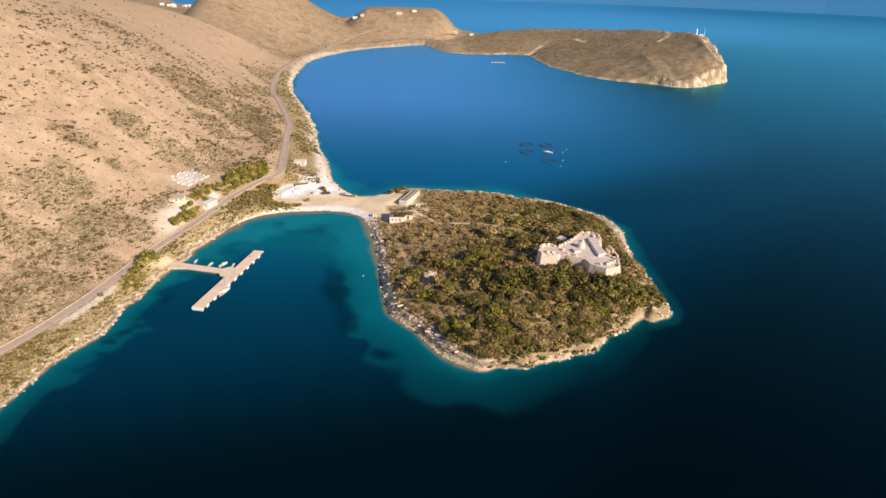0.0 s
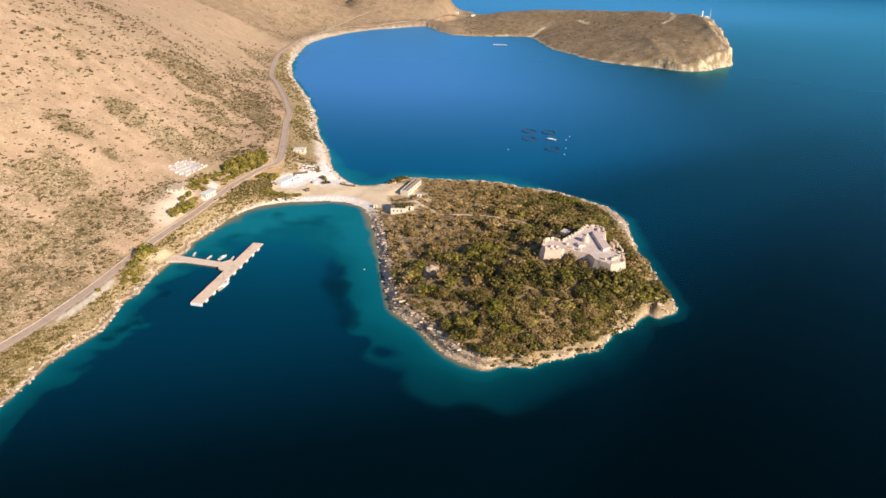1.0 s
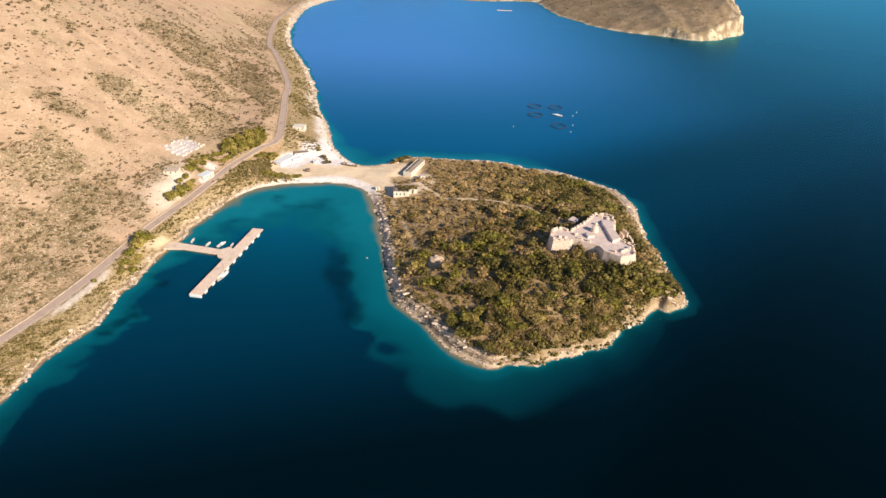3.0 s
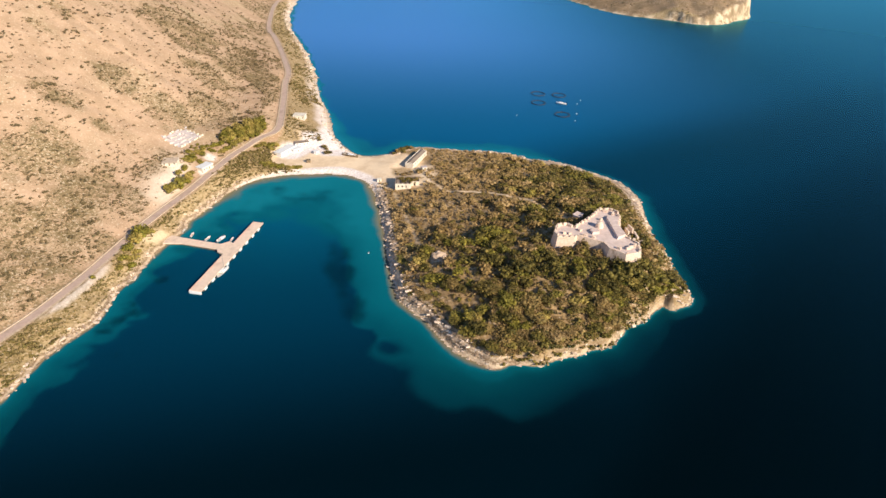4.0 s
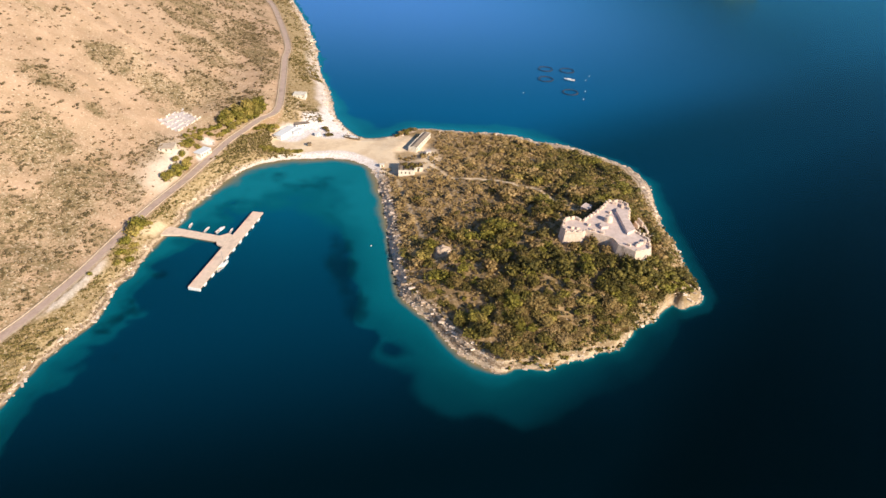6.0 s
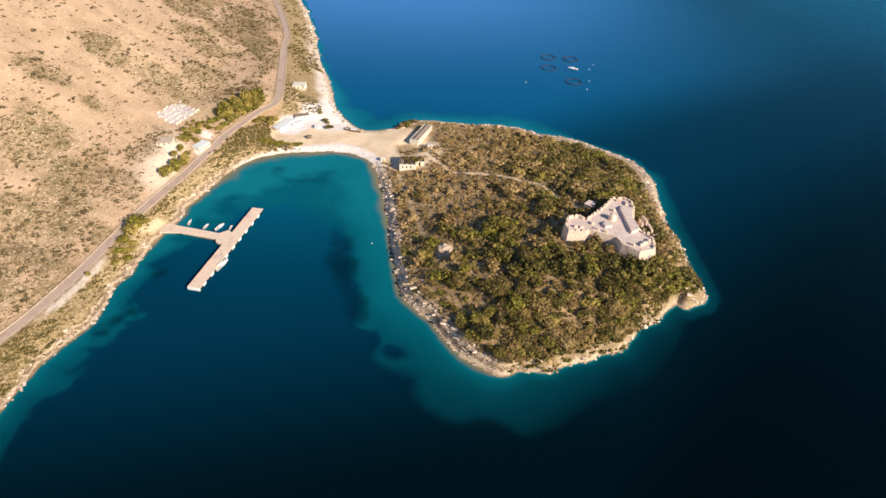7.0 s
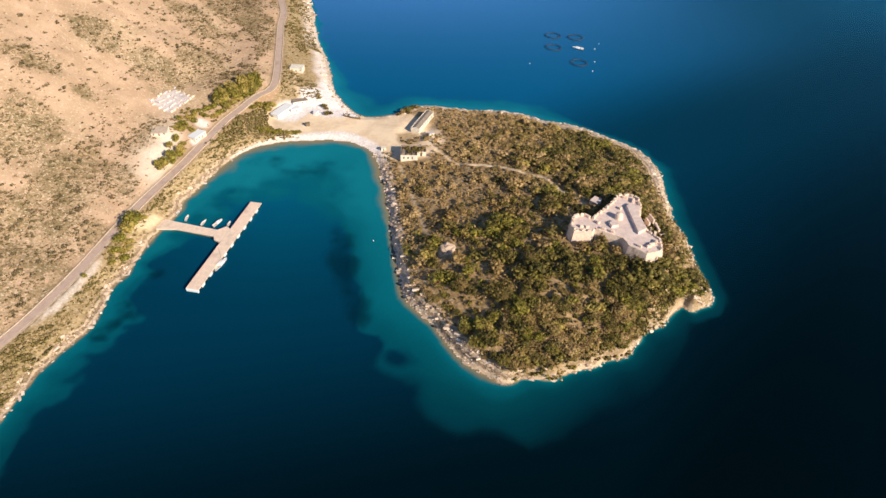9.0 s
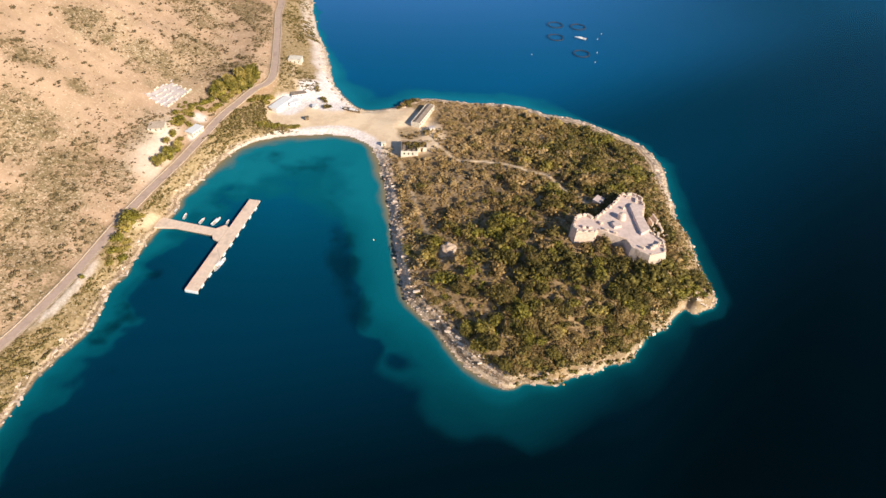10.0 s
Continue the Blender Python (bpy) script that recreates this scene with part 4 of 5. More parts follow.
    for tx, ty, tr in ((98, 281, 4.4), (84, 298, 3.8), (24.5, 267.5, 3.2), (83.5, 308, 3.6), (43, 266, 3.0), (12, 304.5, 3.4), (10.5, 337, 3.6), (109, 303, 3.4), (5, 340, 3.2), (-9, 333, 3.4), (-15, 321, 3.6)):
        plant_tree(tx, ty, ground_z(tx, ty) - 0.2, tr, tr * 0.95, "leafy_tree", "bright yellow-green tree in the islet's wood", "trees of the islet", CROWNS_LIME)
    o = ~single
    fresh = o & (rng.uniform(0, 1, px.size) < np.clip(0.16 - 0.08 * step(px, 20, 60) + 0.9 * vnoise(px, py, 30, 77, 3) - 0.1 * shady, 0.02, 0.6))
    fresh &= brown < 0.5
    dry = o & ~fresh & (rng.uniform(0, 1, px.size) < np.clip(0.16 + 0.48 * brown + 0.35 * (d < 16) * (px < 50) - 0.3 * grove - 0.3 * shady, 0.03, 0.75))
    for nm, sel, mat in (("islet_wood", o & ~fresh & ~dry, LEAF), ("islet_bushes", fresh, LIME), ("islet_dry_bushes", dry, BROWN)):
        scatter_stuff(nm, px[sel], py[sel], h[sel] - 0.2, R[sel] * 1.12, H[sel], tone[sel], CLOUDS, mat, "dense olive green maquis covering the rocky islet", "wood")
    # a hem of shrubs down to the south cliff
    sx, sy = jitter_grid(36, 142, 232, 306, 2.1)
    h, d, dr, di, w, wc = heights(sx, sy)
    ok = (d > 0.8 + 2.0 * vnoise(sx, sy, 8, 103, 2) - 0.5 * step(sx, 60, 75)) & (d < 13) & (rng.uniform(0, 1, sx.size) < 0.85) & ~((sx > 130) & (sy > 290))
    sx, sy, h = sx[ok], sy[ok], h[ok]
    R = rng.uniform(1.0, 2.4, sx.size)
    green = rng.uniform(0, 1, sx.size) < 0.72
    for nm, sel, mat in (("cliff_shrubs", green, LEAF), ("cliff_twigs", ~green, BROWN)):
        scatter_stuff(nm, sx[sel], sy[sel], h[sel] - 0.2, R[sel], R[sel] * rng.uniform(0.7, 1.0, sel.sum()), rng.uniform(0, 0.5, sel.sum()), SMALL, mat, "green and brown shrubs along the edge of the cliff", "scrub")
    # low growth between the trees and along the rocks
    qx, qy = jitter_grid(-60, 165, 225, 540, 2.6)
    h, d, dr, di, w, wc = heights(qx, qy)
    pw, _, _ = near_line(qx, qy, PATHWAY)
    ok = (d > 5.2 + 7.0 * step(qx, 20, 90) * step(qy, 395, 440) - 3.2 * step(qx, 30, 70) * (1 - step(qy, 330, 380)) + 3 * vnoise(qx, qy, 8, 57, 2)) & (w > 0.75) & (pw > 1.9) & (near_line(qx, qy, TRAIL)[0] > 1.5) & ~inside(qx, qy, offset_poly(FORT_TOP, 2.4)) & (((qx + 1.5) / 5.5) ** 2 + ((qy - 325) / 7) ** 2 > 1)
    ok &= ~(((qx > -43) & (qx < -16) & (qy > 435) & (qy < 457)) | ((qx > -40) & (qx < -12) & (qy > 480) & (qy < 520)) | ((qx < -22) & (qy > 455)))
    ok &= rng.uniform(0, 1, qx.size) < 0.72
    qx, qy, h = qx[ok], qy[ok], h[ok]
    R = rng.uniform(0.7, 1.5, qx.size)
    H = R * rng.uniform(0.7, 1.1, qx.size)
    brown = step(qy + 14 * vnoise(qx, qy, 26, 51, 3), 335, 385) * (1 - step(qx + 14 * vnoise(qx, qy, 26, 51, 3), 40, 100))
    dry = rng.uniform(0, 1, qx.size) < np.clip(0.35 + 0.55 * brown + 0.5 * vnoise(qx, qy, 12, 101, 2) - 0.35 * np.exp(-((qx - 98) / 36) ** 2 - ((qy - 301) / 15) ** 2), 0.05, 0.95)
    for nm, sel, mat, lab in (("islet_undergrowth", dry, BROWN, "brown twiggy low scrub between the islet's trees"), ("islet_low_shrubs", ~dry, LEAF, "dark olive low shrubs between the islet's trees")):
        scatter_stuff(nm, qx[sel], qy[sel], h[sel] - 0.1, R[sel], H[sel], rng.uniform(0.1, 1, sel.sum()), SMALL, mat, lab, "scrub")


def hill_scrub():
    def sow(s0, share, base, r0, r1, clouds, name, label):
        px, py = jitter_grid(-440, -100, 190, 800, s0)
        h, d, dr, di, w, wc = heights(px, py)
        m, n2 = scrub_mask(px, py), vnoise(px, py, 9, 63, 3)
        dens = share * np.clip(base + 1.1 * m * (0.75 + 0.9 * n2) + 0.25 * np.clip(n2, 0, 1), 0.03, 0.98)
        bx, by = px + 210, py - 415
        bare = np.exp(-((bx * 0.9 + by * 0.1) / 13) ** 2 - ((by - bx * 0.2) / 34) ** 2) > 0.35 + 0.5 * rng.uniform(0, 1, px.size)
        yard = (np.abs((px + 226) - 0.45 * (py - 476)) < 17) & (np.abs(py - 476) < 22)
        ok = (dr > 6.2) & (d > 3) & (di > 30) & ~bare & ~yard & (rng.uniform(0, 1, px.size) < dens)
        px, py, h, m = px[ok], py[ok], h[ok], m[ok]
        R = r0 + (r1 - r0) * rng.uniform(0, 1, px.size) ** 2.2
        scatter_stuff(name, px, py, h - 0.1, R, R * rng.uniform(0.5, 0.9, px.size), rng.uniform(0, 0.9, px.size), clouds, SCRUB, label, "scrub")

    sow(3.2, 0.66, 0.20, 0.8, 2.5, SMALL, "hillside_scrub", "sparse grey-green bushes on the dry slope")
    sow(1.7, 0.62, 0.10, 0.4, 1.0, TINY, "hillside_tufts", "brown tufts and dwarf scrub on the dry slope")
    # the strip between road and water
    px, py = jitter_grid(-245, -110, 190, 760, 1.8)
    h, d, dr, di, w, wc = heights(px, py)
    n1, n2 = vnoise(px, py, 22, 67, 3), vnoise(px, py, 9, 69, 2)
    ok = (dr < -5.6) & ~((py > 250) & (py < 306) & (dr > -9.5)) & (d > 2.6 + 1.4 * n2 + 13 * (py > 500) * (py < 640)) & (di > 27) & (w < 0.1) & (rng.uniform(0, 1, px.size) < np.clip(0.9 + 0.9 * n1 + 0.4 * ((py > 425) & (py < 512)) - 0.68 * (py > 540), 0.12, 0.97))
    ok &= ~((px > -196) & (py > 340) & (py < 358)) & ~((np.abs(px + 146.5) < 8) & (np.abs(py - 578) < 8)) & ~((px > -158) & (py > 498) & (py < 532))
    px, py, h, n1 = px[ok], py[ok], h[ok], n1[ok]
    R = (0.5 + 1.05 * rng.uniform(0, 1, px.size) ** 2.2) * (1 + 0.3 * (n1 > 0.1) + 0.45 * step(py, 395, 430) * (1 - step(py, 520, 540)))
    scatter_stuff("bank_scrub", px, py, h - 0.12, R, R * rng.uniform(0.5, 0.9, px.size), np.clip(rng.uniform(0.0, 1.0, px.size) - 0.5 * n1, 0, 1), SMALL, STRAW, "yellow-green scrub on the bank between road and water", "scrub")
    px, py = jitter_grid(-340, -110, 640, 1200, 3.2)
    h, d, dr, di, w, wc = heights(px, py)
    n1 = vnoise(px, py, 20, 97, 3)
    ok = (dr < -5.6) & (d > 4) & (rng.uniform(0, 1, px.size) < np.clip(0.42 + 0.9 * n1, 0.05, 0.9))
    px, py, h = px[ok], py[ok], h[ok]
    R = 0.7 + 1.5 * rng.uniform(0, 1, px.size) ** 2
    scatter_stuff("shore_scrub", px, py, h - 0.15, R, R * rng.uniform(0.6, 1.0, px.size), rng.uniform(0, 1, px.size), SMALL, STRAW, "olive scrub between the road and the bay", "scrub")
    px, py = jitter_grid(-720, -180, 740, 2150, 6.5)
    h, d, dr, di, w, wc = heights(px, py)
    n1 = scrub_mask(px, py)
    ok = (np.abs(dr) > 8) & (d > 8) & (rng.uniform(0, 1, px.size) < np.clip(0.05 + 0.8 * n1 * (0.5 + 0.5 * (py < 1250)) + 0.3 * np.clip(vnoise(px, py, 45, 87, 3), 0, 1), 0.02, 0.9) * (1 - 0.85 * bald(px, py)))
    px, py, h = px[ok], py[ok], h[ok]
    R = rng.uniform(0.8, 2.2, px.size)
    scatter_stuff("far_scrub", px, py, h - 0.2, R, R * 0.8, rng.uniform(0, 0.9, px.size), TINY, SCRUB, "scattered dry bushes on the farther slope", "scrub")


def cape_scrub():
    px, py = jitter_grid(20, 640, 1190, 1900, 7.5)
    h, d, dr, di, w, wc = heights(px, py)
    n = vnoise(px, py, 60, 83, 3)
    ok = (wc > 0.9) & (d > 8) & (rng.uniform(0, 1, px.size) < np.clip(0.42 + 0.8 * n, 0.05, 0.9))
    px, py, h = px[ok], py[ok], h[ok]
    R = rng.uniform(0.8, 2.1, px.size)
    scatter_stuff("cape_scrub", px, py, h - 0.3, R, R * 0.7, rng.uniform(0, 0.9, px.size), TINY, SCRUB, "low brown scrub over the far headland", "scrub")


island_wood()
hill_scrub()
cape_scrub()

for k, (tx, ty, R, H) in enumerate([(-201.0, 341, 7.4, 6.8), (-200.6, 334, 6.2, 5.2), (-201.6, 325, 4.6, 3.6), (-202.0, 315, 3.6, 2.6), (-197.2, 345.5, 3.4, 3.0), (-198.6, 318, 4.6, 3.0), (-196.8, 312, 4.0, 2.6), (-198.4, 325, 3.4, 2.4), (-200.2, 306, 3.2, 2.2), (-208.5, 290, 1.8, 1.8), (-204, 401, 4.6, 4.8), (-201.5, 411, 5.0, 5.0), (-198.5, 421, 4.4, 4.2),
                                     (-206, 433, 3.4, 3.2), (-200, 430, 3.0, 2.8), (-191, 498, 6.0, 5.6), (-187, 512, 6.4, 6.2), (-181, 527, 6.8, 6.6), (-176, 538, 6.2, 6.2), (-195, 505, 4.6, 4.6), (-164, 509, 4.4, 3.2), (-159, 512, 4.2, 3.0), (-155, 515, 3.6, 2.6), (-168, 503, 3.4, 2.4), (-191, 488, 4.0, 4.2), (-187.5, 497, 4.6, 5.0), (-183.5, 506, 4.6, 5.0), (-179, 514, 5.0, 5.4), (-174, 523, 5.4, 6.0), (-171, 533, 4.8, 5.4),
                                     (-172, 538, 3.4, 3.6), (-196, 478, 3.2, 3.0), (-158, 507, 3.4, 3.0), (-152, 504, 3.0, 2.6), (-206, 452, 3.4, 2.8), (-201, 459, 3.2, 2.6), (-211, 456, 2.8, 2.4)]):
    plant_tree(tx, ty, ground_z(tx, ty) - 0.3, R * 0.8, H, "roadside_tree", "leafy yellow-green tree beside the coast road", "roadside trees", CROWNS_LIME)
for tx, ty in ((-189.5, 473), (-187.5, 480), (-185, 488), (-182.5, 496), (-180, 504), (-177, 511), (-174, 518), (-171.5, 525), (-169, 532), (-192.5, 482), (-189, 491)):
    R = rng.uniform(2.4, 3.4)
    plant_tree(tx, ty, ground_z(tx, ty) - 0.3, R, R * 1.1, "roadside_tree", "leafy yellow-green tree beside the coast road", "roadside trees", CROWNS_LIME)
for k in range(26):
    tx = -156 + 31 * k / 25 + rng.uniform(-1, 1)
    ty = 470.5 + 4.5 * (k / 25) + rng.uniform(-1.5, 2.5)
    R = rng.uniform(1.6, 2.4)
    plant_tree(tx, ty, ground_z(tx, ty) - 0.2, R, R * 0.95, "beach_shrub", "low dense green shrub behind the beach", "beach shrubs", CROWNS_LIME)
for k in range(16):
    tx = -193 + 20 * k / 15 + rng.uniform(-2, 2)
    ty = 492 + 44 * k / 15 + rng.uniform(-3, 3)
    plant_tree(tx - 1.5, ty, ground_z(tx - 1.5, ty) - 0.3, rng.uniform(2.6, 3.8), rng.uniform(4.2, 5.8), "roadside_tree", "leafy yellow-green tree beside the coast road", "roadside trees", CROWNS_LIME)


for k in range(9):
    tx, ty = -43 + rng.uniform(0, 18), 462 + rng.uniform(0, 16)
    R = rng.uniform(0.8, 1.6)
    plant_tree(tx, ty, ground_z(tx, ty) - 0.2, R, R * 0.9, "twiggy_shrub", "brown twiggy shrub on the worn ground by the barrack", "shrubs by the barrack", CROWNS_BROWN)


def shore_rocks():
    """Loose limestone blocks along the waterline."""
    cube = np.array([(a, b, c) for a in (-1, 1) for b in (-1, 1) for c in (-1, 1)], float)
    sides = np.array([(0, 1, 3), (0, 3, 2), (4, 6, 7), (4, 7, 5), (0, 4, 5), (0, 5, 1), (2, 3, 7), (2, 7, 6), (0, 2, 6), (0, 6, 4), (1, 5, 7), (1, 7, 3)])
    blocks = []
    for _ in range(10):
        v = cube * [rng.uniform(1.1, 2.2), rng.uniform(0.5, 0.9), rng.uniform(0.5, 0.9)] * rng.uniform(0.62, 1.1, (8, 1))
        tilt = np.array((Matrix.Rotation(rng.uniform(-0.5, 0.5), 3, "X") @ Matrix.Rotation(rng.uniform(-0.4, 0.4), 3, "Y")))
        blocks.append((v @ tilt.T, sides))
    px, py = jitter_grid(-215, 165, 195, 640, 1.4)
    h, d, dr, di, w, wc = heights(px, py)
    lim = 4.2 + w * (2.2 - 4.4 * step(px, 30, 70) * (1 - step(py, 330, 380))) + 2.5 * vnoise(px, py, 12, 71, 2)
    lim = lim + 6 * step(px, 124, 134) * step(py, 284, 291) * (1 - step(py, 318, 326))
    ok = (d > -1.4) & (d < lim) & ((di > 27) | (py > 512)) & (rng.uniform(0, 1, px.size) < 0.5) & ~((px > -195) & (px < -180) & (py > 340) & (py < 360))
    ok &= ~((px > -150) & (px < -62) & (py > 440) & (py < 500))
    px, py, h = px[ok], py[ok], h[ok]
    fx, fy = jitter_grid(-340, -95, 560, 1250, 3.0)
    fh, fd, fdr, _, fw, _ = heights(fx, fy)
    ok = (fd > -1.5) & (fd < 9 + 5 * vnoise(fx, fy, 18, 99, 2)) & (fw < 0.1) & (fdr < -5) & (rng.uniform(0, 1, fx.size) < 0.45)
    px, py, h = np.concatenate([px, fx[ok]]), np.concatenate([py, fy[ok]]), np.concatenate([h, fh[ok]])
    R = 0.28 + 0.95 * rng.uniform(0, 1, px.size) ** 2.6
    R = np.where((px < -80) & (py > 640), R * 1.9, R)
    turn = np.where((px > -70) & (px < 70), 0.15 - 0.5 * step(px, -30, 20) + rng.normal(0, 0.3, px.size), rng.uniform(0, 6.28, px.size))
    return scatter_stuff("shore_rocks", px, py, h - 0.1 * R, R, R * rng.uniform(0.45, 0.9, px.size), rng.uniform(0, 1, px.size), blocks, ROCK, "pale weathered limestone blocks along the waterline", "rocks", turn)


shore_rocks()

for tx, ty, R in ((-112.5, 523, 2.6), (-110, 520.5, 1.8), (-108, 511, 2.4), (-105, 512.5, 1.8), (-44, 519, 2.4), (-40, 523, 2.8), (-36, 527, 2.6), (-32, 529, 2.4), (-47, 515, 1.8), (-38, 518, 2.0)):
    plant_tree(tx, ty, ground_z(tx, ty) - 0.2, R, R * 0.8, "shore_shrub", "dark green shrub on the sandy neck", "shrubs of the neck", CROWNS)

for k in range(48):
    tx, ty = rng.uniform(-213, -193), rng.uniform(443, 479)
    if abs(tx + 197) < 6 and abs(ty - 463) < 6:
        continue
    R = rng.uniform(1.1, 2.6)
    plant_tree(tx, ty, ground_z(tx, ty) - 0.2, R, R * 0.8, "slope_shrub", "olive green shrub on the slope above the road", "slope shrubs", CROWNS_LIME)
for tx, ty, R in ((-204, 404, 3.0), (-201, 410, 3.0), (-198.5, 417, 2.6), (-207, 400, 2.6), (-206, 422, 2.8)):
    plant_tree(tx, ty, ground_z(tx, ty) - 0.3, R, R * 1.3, "roadside_tree", "leafy yellow-green tree beside the coast road", "roadside trees", CROWNS_LIME)


# ---------------------------------------------------------------- fort
def build_fort():
    fort = empty("fort", pose(0, 0, 0), "old pale limestone triangular fort with corner bastions and paved roof terrace", "fort")
    base = offset_poly(FORT_TOP, 1.9)
    part("wall", prism(base, 17.5, FORT_TOP, 28.6), STONE, fort, "battered limestone outer walls")
    part("terrace", prism(offset_poly(FORT_TOP, -1.0), 28.55, offset_poly(FORT_TOP, -1.05), 28.72), PAVED, fort, "pinkish paved roof terrace")
    # the parapet: rounded, worn merlons with embrasures between them
    P = np.array(FORT_TOP, float)
    r = np.random.default_rng(9)
    tall = {7: 0.9, 8: 0.9, 9: 0.5, 10: 0.8, 11: 1.3, 12: 1.4, 13: 1.5, 14: 1.5, 15: 1.3, 16: 1.4, 17: 1.7, 18: 1.7, 0: 1.5, 1: 0.9}
    for i in range(len(P)):
        a, b = P[i], P[(i + 1) % len(P)]
        L = np.linalg.norm(b - a)
        an = math.atan2(b[1] - a[1], b[0] - a[0])
        k = tall.get(i, 0.3)
        part("parapet", new_box(0.02, L - 0.02, 0.05, 0.9, 28.4, 28.95, bevel=0.1), STONE, fort).matrix_world = pose(a[0], a[1], 0, 0, 0, math.degrees(an))
        n = max(1, int(round(L / 3.6)))
        w = L / n
        for q in range(n if k > 0.4 else n // 2):
            bm = bmesh.new()
            wide = w * r.uniform(0.48, 0.88)
            x0 = q * w + (w - wide) * r.uniform(0.2, 0.8)
            box(bm, x0, x0 + wide, -0.02, r.uniform(1.1, 1.7), 28.5, 28.9 + k * r.uniform(0.75, 1.25), 0.22)
            for v in bm.verts:
                if v.co.z > 28.8:
                    v.co += Vector((r.uniform(-0.3, 0.3), r.uniform(-0.2, 0.2), r.uniform(-0.5, 0.2)))
            o = part("merlon", bm, STONE, fort)
            o.matrix_world = pose(a[0], a[1], 0, 0, 0, math.degrees(an))
    # raised east rampart
    part("rampart", prism([(112.0, 326.5), (118.4, 331), (116.6, 345), (119.6, 354.5), (113.5, 357), (110.3, 354)], 28.7, [(112.3, 327.0), (118.2, 331.2), (116.4, 345), (119.3, 354.3), (113.7, 356.6), (110.7, 354)], 30.4), PAVED, fort, "raised paved rampart")
    part("roof_block", prism([(97, 331.5), (102.2, 333.5), (100.6, 338), (96, 335.8)], 28.7, [(97.2, 331.9), (101.8, 333.7), (100.3, 337.6), (96.4, 335.6)], 30.4), PAVED, fort)
    bm = bmesh.new()
    bmesh.ops.create_cone(bm, cap_ends=True, segments=18, radius1=2.7, radius2=2.2, depth=3.4, matrix=Matrix.Translation((103.6, 342.2, 30.2)))
    bmesh.ops.create_cone(bm, cap_ends=True, segments=18, radius1=2.25, radius2=0.5, depth=0.8, matrix=Matrix.Translation((103.6, 342.2, 32.3)))
    part("turret", bm, STONE, fort, "low round stair turret")
    for (x, y, an, L) in ((79, 331.5, 10, 2.2), (82.5, 331, 10, 2.2), (92, 330, -28, 2.4), (97, 327.5, -28, 2.2), (110.5, 315, -40, 2.4), (118, 317, 20, 3.4), (116, 315, 20, 3), (121, 319, 60, 4), (116.5, 361, 70, 4.5), (112, 364, -20, 3), (106.5, 352, 40, 2.0), (90, 336, 40, 2.5)):
        o = part("embrasure_block", new_box(-L / 2, L / 2, -0.7, 0.7, 28.6, 30.2, bevel=0.15), STONE, fort)
        o.matrix_world = pose(x, y, 0, 0, 0, an)
    return fort


build_fort()
for (x, y, sx, sy, h, an) in ((126.4, 348.2, 1.1, 6.4, 6.4, 14), (128.0, 339.8, 1.2, 7.6, 5.6, 4), (129.6, 333.2, 3.2, 1.2, 4.6, 20), (123.4, 345.5, 0.9, 5.6, 5.4, 12), (124.6, 332.0, 1.4, 3.6, 5.4, -20), (123.6, 337.0, 0.9, 4.0, 4.6, -4)):
    z = ground_z(x, y)
    bm = new_box(-sx / 2, sx / 2, -sy / 2, sy / 2, -1, h)
    bmesh.ops.subdivide_edges(bm, edges=bm.edges[:], cuts=3, use_grid_fill=True)
    for v in bm.verts:
        v.co += Vector(noise.noise_vector(v.co * 0.55 + Vector((x, y, 0)))) * 0.36
    ob = part("ruined_wall", bm, STONE)
    ob.matrix_world = pose(x, y, z, 0, 0, an)
    tagged(ob, "broken stub of pale limestone outwork wall below the fort", "ruin", "ruined outworks")
# made-up block with added roof and doorway, in place of pale rubble in shade
rubble_stand_in = empty("gatehouse", pose(94.5, 366.5, ground_z(94.5, 366.5), 0, 0, 52), "made-up pale stone block in place of shaded rubble at the end of the path", "gatehouse")
part("wall", new_box(-3.2, 3.2, -2.6, 2.6, -1.5, 4.6, bevel=0.2), PAVED, rubble_stand_in)
part("roof", new_box(-3.4, 3.4, -2.8, 2.8, 4.6, 4.9, bevel=0.1), PAVED, rubble_stand_in)
part("doorway", new_box(-0.8, 0.8, 2.56, 2.64, -0.3, 2.1, bevel=0.02), DARK, rubble_stand_in)


